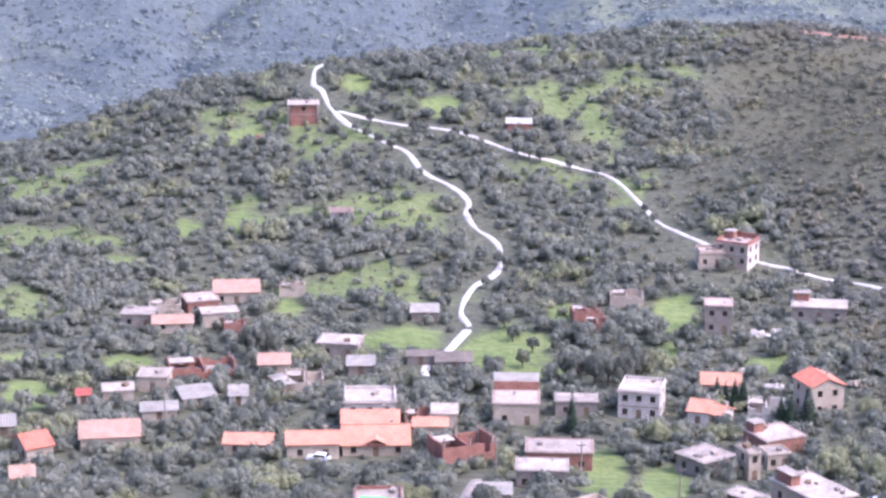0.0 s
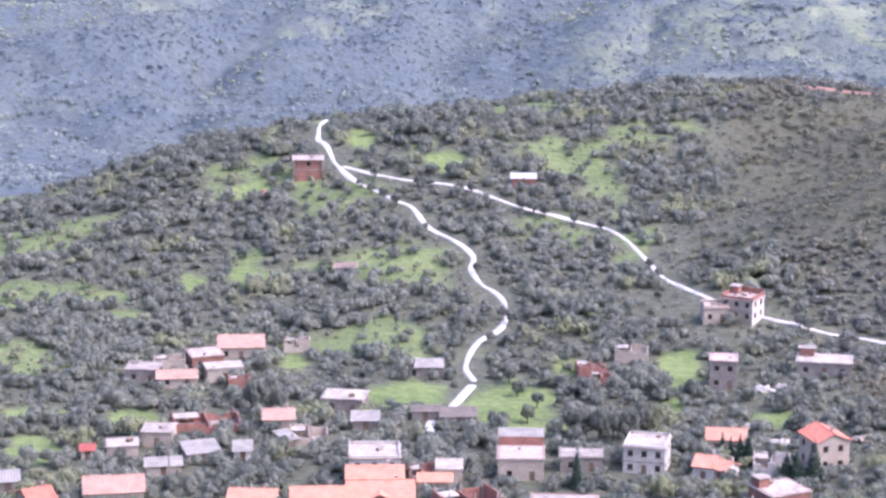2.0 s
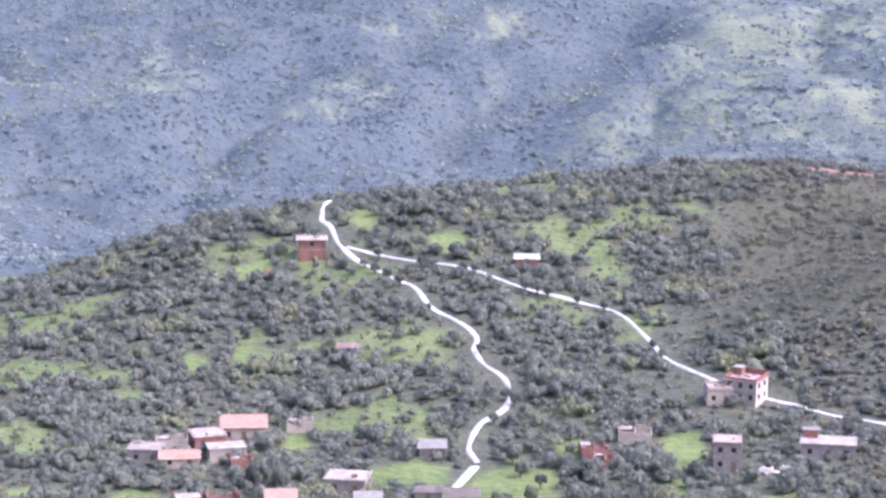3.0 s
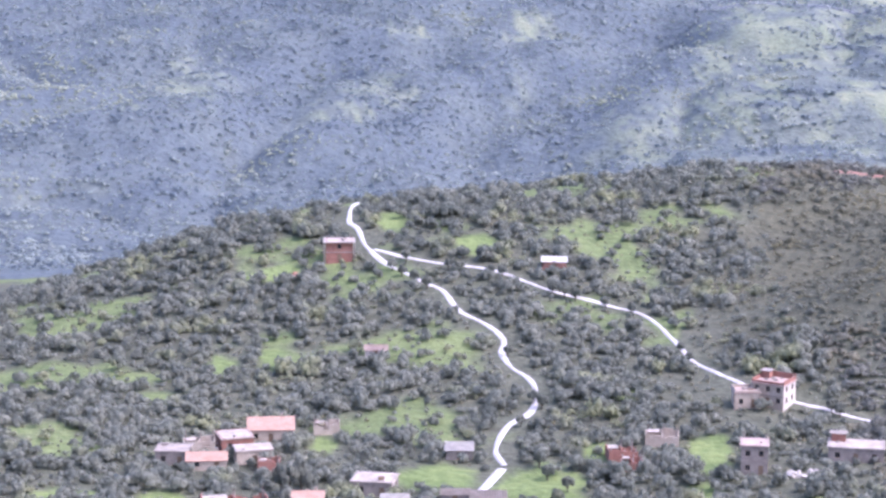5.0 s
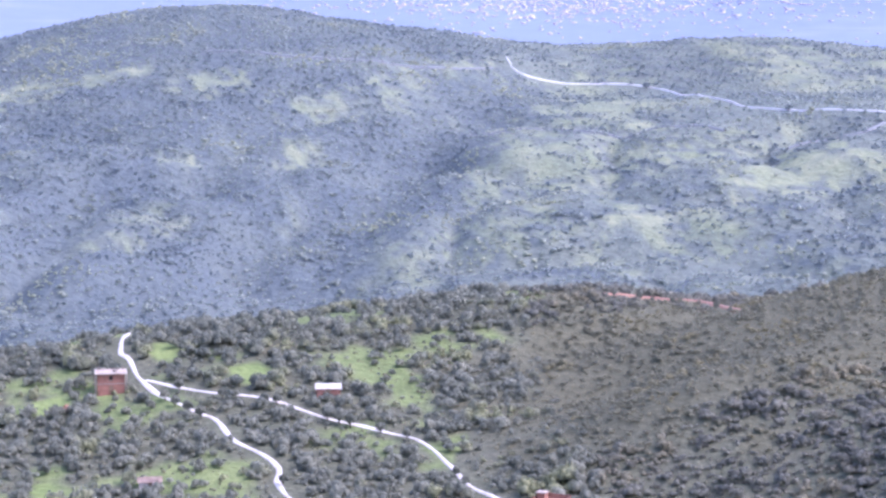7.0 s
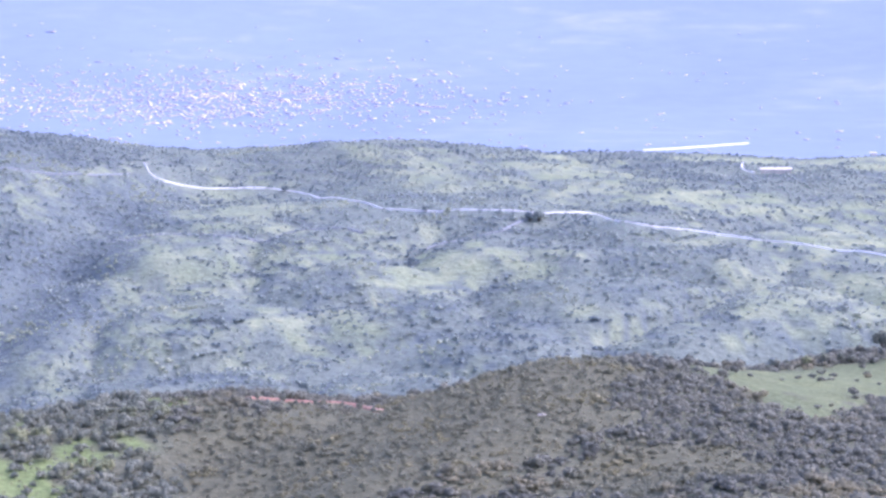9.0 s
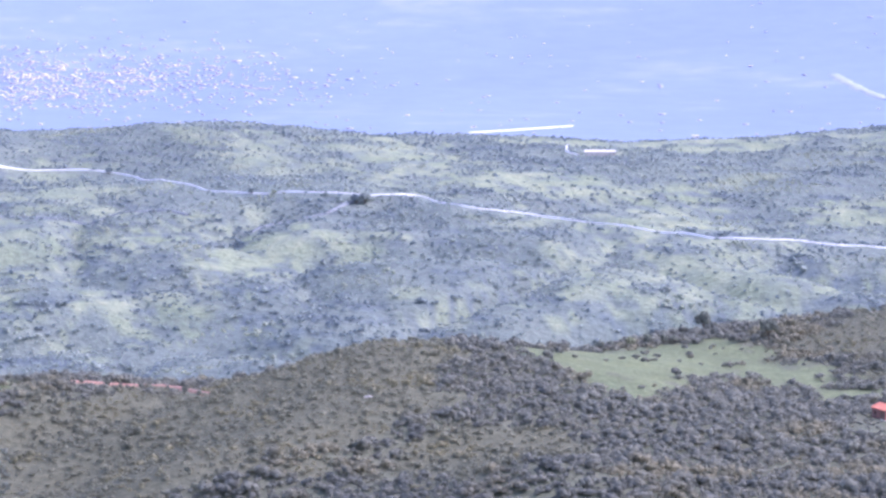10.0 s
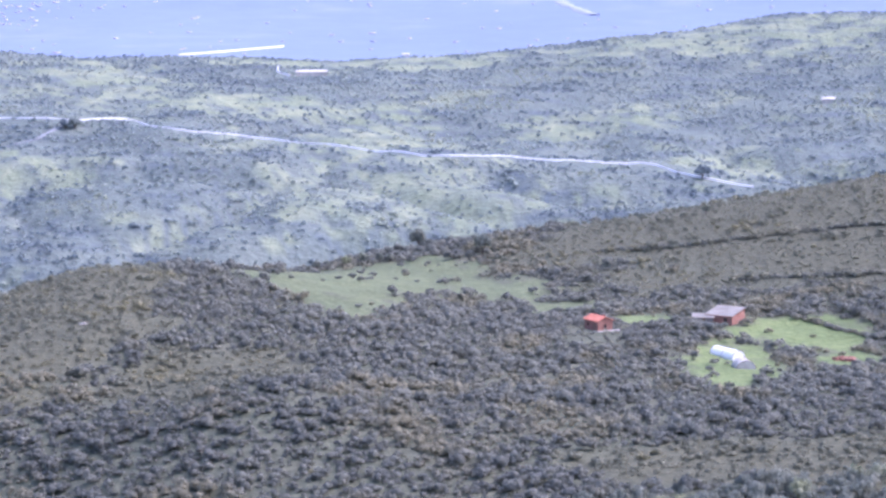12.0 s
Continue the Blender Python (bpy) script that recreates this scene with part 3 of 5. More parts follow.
def wall(thing, length, tall, storeys, openings, mat, m, foot=2.5, thick=0.25, door_at=None, label=""):
    """One wall of a house with openings through it and the windows in them. m places its middle, outside towards -y."""
    bm = bmesh.new()
    block(bm, -length / 2, length / 2, 0, thick, -foot, 0.0, m)
    level = tall / storeys
    spots = [(-length / 2 + length * (i + 0.5) / openings) for i in range(openings)] if openings else []
    for s in range(storeys):
        base = s * level
        holes = [(c, 0.0 if s == 0 and i == door_at else 0.9, 2.05 if s == 0 and i == door_at else 2.1) for i, c in enumerate(spots)]
        edge = -length / 2
        for c, low, high in holes:
            block(bm, edge, c - 0.5, 0, thick, base, base + level, m)
            if low > 0:
                block(bm, c - 0.5, c + 0.5, 0, thick, base, base + low, m)
            block(bm, c - 0.5, c + 0.5, 0, thick, base + high, base + level, m)
            edge = c + 0.5
        block(bm, edge, length / 2, 0, thick, base, base + level, m)
        for c, low, high in holes:
            if low == 0:
                piece("door", DOOR, thing, m @ pose(c, 0.12, base), "weathered wooden door")
            else:
                frame_ob = piece("window", WINDOW, thing, m @ pose(c, 0.1, base + low))
                piece("pane", PANE, frame_ob, Matrix())
                piece("mullion", MULLION, frame_ob, Matrix())
                piece("sill", SILL, frame_ob, Matrix())
    return part("wall", bm, mat, thing, label)


def four_walls(thing, w, d, tall, storeys, windows, mat, side_mat=None):
    side_windows = 0 if windows == 0 else max(1, min(3, int(d / 3.2)))
    wall(thing, w, tall, storeys, windows, mat, pose(0, -d / 2, 0), door_at=windows // 2 if windows else None)
    wall(thing, w, tall, storeys, 0, mat, pose(0, d / 2, 0, 0, 0, 180))
    wall(thing, d - 0.5, tall, storeys, side_windows, side_mat or mat, pose(-w / 2, 0, 0, 0, 0, -90))
    wall(thing, d - 0.5, tall, storeys, side_windows, side_mat or mat, pose(w / 2, 0, 0, 0, 0, 90))


def post(thing, x, y, z0, z1, bars=True):
    bm = bmesh.new()
    block(bm, x - 0.15, x + 0.15, y - 0.15, y + 0.15, z0, z1)
    column = part("post", bm, CONCRETE, thing, "bare concrete post")
    if bars:
        bm = bmesh.new()
        for a, b in ((-0.1, -0.1), (0.1, -0.1), (0.1, 0.1), (-0.1, 0.1)):
            block(bm, x + a - 0.02, x + a + 0.02, y + b - 0.02, y + b + 0.02, z1, z1 + 0.7)
        part("rebar", bm, STEEL, column, "rusty starter bars")


def flat_house(x, y, yaw, w, d, label, walls, roof, storeys=1, windows=2, tall=0.0, parapet=0.08, back_parapet=0.0, balcony=False, stairhead=False,
               roofbox=False, overhang=0.25, posts=False, unplastered=False, awning=False, clutter=1):
    thing = stand(x, y, yaw, w, d, "house", label)
    tall = tall or 3.0 * storeys
    four_walls(thing, w, d, tall, storeys, windows, walls, WHITE_PLASTER if unplastered else None)
    bm = bmesh.new()
    block(bm, -w / 2 - overhang, w / 2 + overhang, -d / 2 - overhang, d / 2 + overhang, tall, tall + 0.22)
    part("roof", bm, roof, thing, "flat concrete roof slab")
    top, t = tall + 0.22, 0.18
    bm = bmesh.new()
    block(bm, -w / 2, w / 2, -d / 2, -d / 2 + t, top, top + parapet * 0.6)
    block(bm, -w / 2, -w / 2 + t, -d / 2 + t, d / 2 - t, top, top + parapet)
    block(bm, w / 2 - t, w / 2, -d / 2 + t, d / 2 - t, top, top + parapet)
    block(bm, -w / 2, w / 2, d / 2 - t, d / 2, top, top + (back_parapet or parapet))
    part("parapet", bm, RED_BRICK if back_parapet else walls, thing)
    for s in range(1, storeys):
        bm = bmesh.new()
        block(bm, -w / 2 - 0.06, w / 2 + 0.06, -d / 2 - 0.06, -d / 2 - 0.002, s * tall / storeys - 0.15, s * tall / storeys + 0.1)
        part("floor_band", bm, CONCRETE, thing)
    if balcony:
        for s in range(1, storeys):
            z = s * tall / storeys
            bm = bmesh.new()
            block(bm, -w / 2, w / 2 * 0.3, -d / 2 - 1.4, -d / 2 - 0.065, z - 0.12, z + 0.06)
            ledge = part("balcony", bm, CONCRETE, thing)
            bm = bmesh.new()
            block(bm, -w / 2, w / 2 * 0.3, -d / 2 - 1.4, -d / 2 - 1.28, z + 0.06, z + 0.95)
            block(bm, -w / 2, -w / 2 + 0.12, -d / 2 - 1.28, -d / 2 - 0.07, z + 0.06, z + 0.95)
            part("balustrade", bm, RED_BRICK if s == 1 else walls, ledge)
    if stairhead:
        bm = bmesh.new()
        block(bm, w * 0.08, w * 0.4, d * 0.1, d * 0.4, top, top + 2.1)
        head = part("stairhead", bm, walls, thing)
        bm = bmesh.new()
        block(bm, w * 0.05, w * 0.43, d * 0.06, d * 0.43, top + 2.1, top + 2.25)
        part("stairhead_roof", bm, roof, head)
    if awning:
        bm = bmesh.new()
        block(bm, -w / 2 + 0.3, w * 0.2, -d / 2 - 0.3, -d / 2 + 1.0, top + 0.55, top + 0.6, Matrix.Rotation(radians(4), 4, "Y"))
        part("awning", bm, GREEN_SHEET, thing, "bright green plastic sheeting")
    if clutter:
        rng = random.Random(round(x * 5 + y))
        for i in range(clutter):
            s = rng.uniform(0.25, 0.7)
            cx, cy = rng.uniform(-w / 2 + 1, w / 2 - 1), rng.uniform(-d / 2 + 1, d / 2 - 1)
            bm = bmesh.new()
            block(bm, -s, s, -s * 0.7, s * 0.7, 0, s * rng.uniform(0.3, 1.2), pose(cx, cy, top, 0, 0, rng.uniform(0, 90)))
            part("roof_clutter", bm, rng.choice((CONCRETE, GREY_BLOCK, WOOD)), thing)
    if roofbox:
        bm = bmesh.new()
        block(bm, -w * 0.46, -w * 0.2, d * 0.12, d * 0.42, top, top + 1.6)
        head = part("stairhead", bm, RED_BRICK, thing, "bare red brick stairhead")
        bm = bmesh.new()
        block(bm, -w * 0.49, -w * 0.17, d * 0.08, d * 0.46, top + 1.6, top + 1.75)
        part("stairhead_roof", bm, CONCRETE, head)
    if posts:
        for px in (-w / 2 - overhang * 0.7, w / 2 + overhang * 0.7):
            post(thing, px, -d / 2 - overhang * 0.7, -2.0, tall, False)
    if storeys >= 2 or stairhead:
        for px in (-w / 2 + 0.4, w / 2 - 0.4):
            post(thing, px, d / 2 - 0.5, top, top + 0.8)
    return thing


def tiled_slope(bm, w, run, rise, m, pitch=0.3):
    """One slope of pantiles: rows of rounded tiles running down, in stepped courses. Eave along x at y=0, ridge at y=run."""
    cols, rows = max(6, int(w / pitch) * 2), max(3, int(run / 0.6))
    grid = []
    for i in range(rows):
        for y0, lift in ((i / rows, 0.07), ((i + 1) / rows, 0.02)):
            grid.append([bm.verts.new(m @ Vector((-w / 2 + w * j / cols, run * y0, rise * y0 + lift + (0.07 if j % 2 else 0.0)))) for j in range(cols + 1)])
    for a, b in zip(grid, grid[1:]):
        for j in range(cols):
            bm.faces.new((a[j], a[j + 1], b[j + 1], b[j]))
    under = [bm.verts.new(m @ Vector(p)) for p in ((-w / 2, 0, -0.12), (w / 2, 0, -0.12), (w / 2, run, rise - 0.12), (-w / 2, run, rise - 0.12))]
    bm.faces.new(under)
    bm.faces.new((under[0], under[1], grid[0][-1], grid[0][0]))
    bm.faces.new([under[0], *[row[0] for row in grid], under[3]])
    bm.faces.new([under[1], *[row[-1] for row in grid], under[2]])


def tiled_house(x, y, yaw, w, d, label, walls, storeys=1, tall=0.0, bright=False, faded=False, porch=False, terrace=False, steep=0.42):
    thing = stand(x, y, yaw, w, d, "house", label)
    tall = tall or 2.9 * storeys
    tile = FADED_TILE if faded else RED_TILE if bright else ORANGE_TILE
    four_walls(thing, w, d, tall, storeys, max(1, int(w / 3)), walls)
    rise, eave = d * 0.5 * steep, 0.35
    for turn in (0, 180):
        bm = bmesh.new()
        tiled_slope(bm, w + 2 * eave, d / 2 + eave, rise + eave * steep, pose(0, 0, 0, 0, 0, turn) @ pose(0, -d / 2 - eave, tall - eave * steep + 0.1))
        part("roof", bm, tile, thing, "rows of clay roof tiles")
    for sx in (-1, 1):
        bm = bmesh.new()
        v = [bm.verts.new((sx * (w / 2 - k), py, pz)) for k in (0.0, 0.25) for py, pz in ((-d / 2, tall), (d / 2, tall), (0, tall + rise))]
        for f in ((0, 1, 2), (5, 4, 3), (0, 3, 4, 1), (1, 4, 5, 2), (2, 5, 3, 0)):
            bm.faces.new([v[i] for i in f])
        part("gable", bm, walls, thing)
    bm = bmesh.new()
    bmesh.ops.create_cone(bm, cap_ends=True, segments=8, radius1=0.16, radius2=0.16, depth=w + 2 * eave, matrix=pose(0, 0, tall + rise + 0.12, 0, 90, 0))
    part("ridge", bm, tile, thing)
    bm = bmesh.new()
    block(bm, w * 0.22, w * 0.22 + 0.5, 0.3, 0.8, tall + rise * 0.5, tall + rise + 0.7)
    stack = part("chimney", bm, walls, thing)
    bm = bmesh.new()
    block(bm, w * 0.22 - 0.08, w * 0.22 + 0.58, 0.22, 0.88, tall + rise + 0.7, tall + rise + 0.8)
    part("chimney_cap", bm, CONCRETE, stack)
    if porch:
        bm = bmesh.new()
        for turn in (90, -90):
            tiled_slope(bm, 2.6, 1.9, 0.9, pose(0, -d / 2 + 0.6, tall + 0.35, 0, 0, turn) @ pose(0, -1.9, 0))
        part("dormer_roof", bm, tile, thing)
        bm = bmesh.new()
        block(bm, -1.5, 1.5, -d / 2 - 0.5, -d / 2 + 1.8, tall - 0.2, tall + 0.34)
        part("dormer", bm, RED_BRICK, thing)
    if terrace:
        bm = bmesh.new()
        block(bm, w / 2 + 0.01, w / 2 + 2.2, -d / 2 - 1.5, d / 2 + 1.0, -2.5, -0.1)
        deck = part("terrace", bm, WHITE_PLASTER, thing, "white plastered terrace")
        bm = bmesh.new()
        block(bm, w / 2 + 2.05, w / 2 + 2.2, -d / 2 - 1.35, d / 2 + 1.0, -0.1, 0.7)
        block(bm, w / 2 + 0.01, w / 2 + 2.2, -d / 2 - 1.5, -d / 2 - 1.35, -0.1, 0.7)
        part("parapet", bm, WHITE_PLASTER, deck)
    return thing


def unfinished_house(x, y, yaw, w, d, label, walls, storeys=1, tall=0.0, posts=False):
    thing = stand(x, y, yaw, w, d, "house_ruin", label)
    tall = tall or 2.6 * storeys
    rng = random.Random(round(x * 7 + y))
    for length, m in ((w, pose(0, -d / 2, 0)), (w, pose(0, d / 2, 0, 0, 0, 180)), (d - 0.5, pose(-w / 2, 0, 0, 0, 0, -90)), (d - 0.5, pose(w / 2, 0, 0, 0, 0, 90))):
        n = max(3, int(length / 1.1))
        k = tall * rng.uniform(0.75, 1.0)
        top = []
        for i in range(n):
            k = min(tall, max(tall * 0.35, k + rng.uniform(-0.5, 0.5) * (0.3 if posts else 1.0)))
            notch = 0.55 * k if rng.random() < 0.1 and 0 < i < n - 1 else k
            top += [(-length / 2 + length * i / n, notch), (-length / 2 + length * (i + 1) / n, notch)]
        bm = bmesh.new()
        for (u0, v), (u1, _) in zip(top[::2], top[1::2]):
            block(bm, u0, u1, 0, 0.25, -2.5, v, m)
        bmesh.ops.remove_doubles(bm, verts=bm.verts, dist=0.001)
        part("wall", bm, walls, thing)
    bm = bmesh.new()
    block(bm, -w / 2 + 0.3, w / 2 - 0.3, -d / 2 + 0.3, d / 2 - 0.3, 0.0, 0.25)
    part("floor", bm, CONCRETE, thing)
    bm = bmesh.new()
    block(bm, -0.1, 0.1, -d / 2 + 0.26, d / 2 - 0.26, 0.25, tall * 0.8)
    part("partition", bm, walls, thing)
    bm = bmesh.new()
    block(bm, -w / 2 + 0.3, -w * 0.1, d * 0.05, d / 2 - 0.3, tall * 0.8, tall * 0.8 + 0.18)
    part("slab", bm, PALE_ROOF, thing)
    for px in (-w / 2 + 0.45, 0.3, w / 2 - 0.45):
        for py in (-d / 2 + 0.45, d / 2 - 0.45):
            post(thing, px, py, 0.25, tall + (0.5 if posts else 0.15))
    return thing


def shed(x, y, yaw, w, d, label, walls, roof, tall=2.0, pitch=0.1):
    thing = stand(x, y, yaw, w, d, "shed", label, "shed")
    wall(thing, w, tall, 1, max(1, int(w / 3.5)), walls, pose(0, -d / 2, 0), door_at=0, foot=2.0)
    bm = bmesh.new()
    for sx in (-1, 1):
        v = [bm.verts.new((sx * px, py, pz)) for px in (w / 2 - 0.2, w / 2) for py, pz in ((-d / 2 + 0.25, -2.0), (d / 2, -2.0), (d / 2, tall + pitch * d * 0.95), (-d / 2 + 0.25, tall))]
        for f in ((0, 1, 2, 3), (7, 6, 5, 4), (0, 4, 5, 1), (1, 5, 6, 2), (2, 6, 7, 3), (3, 7, 4, 0)):
            bm.faces.new([v[i] for i in f])
    block(bm, -w / 2 + 0.2, w / 2 - 0.2, d / 2 - 0.2, d / 2, -2.0, tall + pitch * d * 0.9)
    part("side_walls", bm, walls, thing)
    bm = bmesh.new()
    cols = max(8, int((w + 0.8) / 0.25))
    rows = []
    for yy, zz in ((-d / 2 - 0.4, tall + 0.05), (d / 2 + 0.4, tall + pitch * d + 0.08)):
        rows.append([bm.verts.new((-w / 2 - 0.4 + (w + 0.8) * j / cols, yy, zz + (0.06 if j % 2 else 0.0))) for j in range(cols + 1)])
    for j in range(cols):
        bm.faces.new((rows[0][j], rows[0][j + 1], rows[1][j + 1], rows[1][j]))
    bmesh.ops.solidify(bm, geom=bm.faces[:], thickness=0.05)
    part("roof", bm, roof, thing, "corrugated sheet roof")
    return thing


def polytunnel(x, y, yaw, w, length, turn, skin):
    thing = stand(x, y, yaw + turn, w, length, "polytunnel", "white plastic-covered tunnel greenhouse on grass", "greenhouse")
    bm = bmesh.new()
    rows = []
    for i in range(9):
        yy = -length / 2 + length * i / 8
        k = 1.0 - (0.03 if i % 2 else 0.0)
        rows.append([bm.verts.new((w / 2 * math.cos(math.pi * j / 12) * k, yy, -0.6 if j in (0, 12) else 2.4 * math.sin(math.pi * j / 12) * k)) for j in range(13)])
    for a, b in zip(rows, rows[1:]):
        for j in range(12):
            bm.faces.new((a[j], a[j + 1], b[j + 1], b[j]))
    bm.faces.new(rows[0])
    bm.faces.new(rows[-1])
    part("cover", bm, skin, thing)
    for yy in (-length / 2 - 0.06, 0.0, length / 2 + 0.06):
        bm = bmesh.new()
        for j in range(12):
            a, b = (Vector((w / 2 * 1.02 * math.cos(math.pi * q / 12), yy, 2.47 * math.sin(math.pi * q / 12))) for q in (j, j + 1))
            bmesh.ops.create_cone(bm, segments=5, radius1=0.04, radius2=0.04, depth=(b - a).length, matrix=Matrix.Translation((a + b) / 2) @ (b - a).to_track_quat("Z", "Y").to_matrix().to_4x4())
        part("hoop", bm, STEEL, thing)


def rubble(x, y, yaw, size, mat, label):
    rng = random.Random(round(x * 3 + y * 5))
    bm = bmesh.new()
    for i in range(22):
        a, r = rng.uniform(0, 6.28), size * rng.random() ** 0.7
        s = size * rng.uniform(0.12, 0.3)
        m = pose(r * math.cos(a), 0.7 * r * math.sin(a), s * 0.3 + 0.35 * (size - r) * rng.random(), rng.uniform(-40, 40), rng.uniform(-40, 40), rng.uniform(0, 90))
        block(bm, -s, s, -s * 0.7, s * 0.7, -s * 0.45, s * 0.45, m)
    mesh = bpy.data.meshes.new("rubble_heap")
    bm.to_mesh(mesh)
    bm.free()
    mesh.materials.append(mat)
    ob = new("rubble_heap", mesh)
    ob.matrix_basis = pose(x, y, float(height(x, y)), 0, 0, yaw)
    FOOTPRINTS.append((x, y, 1.0, 0.0, size, size * 0.8))
    tagged(ob, label, "rubble")


def long_shed(x, y, yaw, w):
    thing = stand(x, y, yaw, w, 8, "farm_shed", "long white farm shed on the far ridge", "shed")
    bm = bmesh.new()
    block(bm, -w / 2, w / 2, -4, 4, -3, 3.0)
    part("wall", bm, WHITE_PLASTER, thing)
    bm = bmesh.new()
    v = [bm.verts.new(p) for p in ((-w / 2 - 0.5, -4.6, 2.9), (w / 2 + 0.5, -4.6, 2.9), (w / 2 + 0.5, 0, 4.6), (-w / 2 - 0.5, 0, 4.6), (w / 2 + 0.5, 4.6, 2.9), (-w / 2 - 0.5, 4.6, 2.9))]
    for f in ((0, 1, 2, 3), (3, 2, 4, 5), (0, 3, 5), (1, 4, 2)):
        bm.faces.new([v[i] for i in f])
    part("roof", bm, WHITE_SHEET, thing)



def conifer(x, y, yaw, tall, wide):
    thing = tagged(new("conifer"), "dark green narrow conifer beside the houses", "tree")
    thing.matrix_basis = pose(x, y, float(height(x, y)) - 0.1, 0, 0, yaw)
    bm = bmesh.new()
    bmesh.ops.create_cone(bm, cap_ends=True, segments=7, radius1=0.16, radius2=0.06, depth=tall * 0.5, matrix=pose(0, 0, tall * 0.22))
    part("trunk", bm, BARK, thing)
    rng = random.Random(round(x * 11 + y))
    bm = bmesh.new()
    for i in range(750):
        k = rng.random() ** 1.3
        r = wide * (1 - k) ** 0.8 * rng.uniform(0.35, 1.0)
        a = rng.uniform(0, 6.283)
        p = Vector((r * math.cos(a), r * math.sin(a), tall * (0.1 + 0.9 * k)))
        s = 0.34 * (1.15 - k)
        out = Vector((math.cos(a), math.sin(a), -0.35))
        side = Vector((-math.sin(a), math.cos(a), rng.uniform(-0.3, 0.3)))
        bm.faces.new([bm.verts.new(q) for q in (p - side * s, p + side * s, p + out * s * 2)])
    part("crown", bm, CYPRESS_LEAVES, thing)
    FOOTPRINTS.append((x, y, 1.0, 0.0, 0.8, 0.8))


def utility_pole(x, y, yaw, tall):
    thing = tagged(new("utility_pole"), "thin grey concrete utility pole with a crossarm", "pole")
    thing.matrix_basis = pose(x, y, float(height(x, y)) - 0.3, 0, 0, yaw)
    bm = bmesh.new()
    bmesh.ops.create_cone(bm, cap_ends=True, segments=8, radius1=0.16, radius2=0.1, depth=tall, matrix=pose(0, 0, tall / 2))
    part("pole", bm, CONCRETE, thing)
    bm = bmesh.new()
    block(bm, -0.8, 0.8, -0.17, -0.09, tall - 0.6, tall - 0.48)
    arm = part("crossarm", bm, STEEL, thing)
    for px in (-0.7, 0.0, 0.7):
        bm = bmesh.new()
        bmesh.ops.create_cone(bm, cap_ends=True, segments=8, radius1=0.07, radius2=0.05, depth=0.2, matrix=pose(px, -0.13, tall - 0.38))
        part("insulator", bm, WHITE_PLASTER, arm)


def car(x, y, yaw, turn, paint, label):
    thing = tagged(new("car"), label, "car")
    thing.matrix_basis = pose(x, y, float(height(x, y)), 0, 0, yaw + turn)
    FOOTPRINTS.append((x, y, 1.0, 0.0, 2.2, 2.2))

    def hull(profile, half, taper):
        bm = bmesh.new()
        sides = [[bm.verts.new((s * half * (taper if z > 0.95 else 1.0), py, z)) for py, z in profile] for s in (-1, 1)]
        bm.faces.new(sides[0])
        bm.faces.new(sides[1])
        for i in range(len(profile)):
            j = (i + 1) % len(profile)
            bm.faces.new((sides[0][i], sides[0][j], sides[1][j], sides[1][i]))
        bmesh.ops.bevel(bm, geom=bm.edges[:], offset=0.06, segments=2, affect="EDGES")
        return bm

    part("body", hull(((-2.0, 0.3), (2.0, 0.3), (2.05, 0.75), (1.0, 0.95), (0.4, 1.45), (-1.2, 1.48), (-1.9, 0.98), (-2.05, 0.7)), 0.82, 0.86), paint, thing)
    for s in (-1, 1):
        bm = bmesh.new()
        v = [bm.verts.new(p) for p in ((s * 0.81, 0.85, 0.98), (s * 0.81, -1.6, 0.98), (s * 0.73, -1.15, 1.4), (s * 0.73, 0.35, 1.38))]
        bm.faces.new(v)
        bmesh.ops.solidify(bm, geom=bm.faces[:], thickness=0.03)
        part("side_window", bm, GLASS, thing)
        for py in (-1.25, 1.25):
            bm = bmesh.new()
            bmesh.ops.create_cone(bm, cap_ends=True, segments=16, radius1=0.31, radius2=0.31, depth=0.2, matrix=pose(s * 0.78, py, 0.31, 0, 90, 0))
            wheel = part("wheel", bm, RUBBER, thing)
            bm = bmesh.new()
            bmesh.ops.create_cone(bm, cap_ends=True, segments=12, radius1=0.18, radius2=0.15, depth=0.04, matrix=pose(s * 0.89, py, 0.31, 0, 90, 0))
            part("rim", bm, GREY_SHEET, wheel)
    for a, b, z0, z1 in ((0.98, 0.45, 1.0, 1.4), (-1.85, -1.28, 1.03, 1.42)):
        bm = bmesh.new()
        bm.faces.new([bm.verts.new(p) for p in ((-0.68, a, z0), (0.68, a, z0), (0.6, b, z1), (-0.6, b, z1))])
        bmesh.ops.solidify(bm, geom=bm.faces[:], thickness=0.06)
        part("windscreen", bm, GLASS, thing)


# ---- trees and scrub ----
def ball():
    bm = bmesh.new()
    bmesh.ops.create_icosphere(bm, subdivisions=1, radius=1.0)
    bm.verts.ensure_lookup_table()
    verts = np.array([v.co for v in bm.verts])
    faces = np.array([[v.index for v in f.verts] for f in bm.faces if f.calc_center_median().z > -0.6])
    bm.free()
    return verts, faces


BALL = ball()


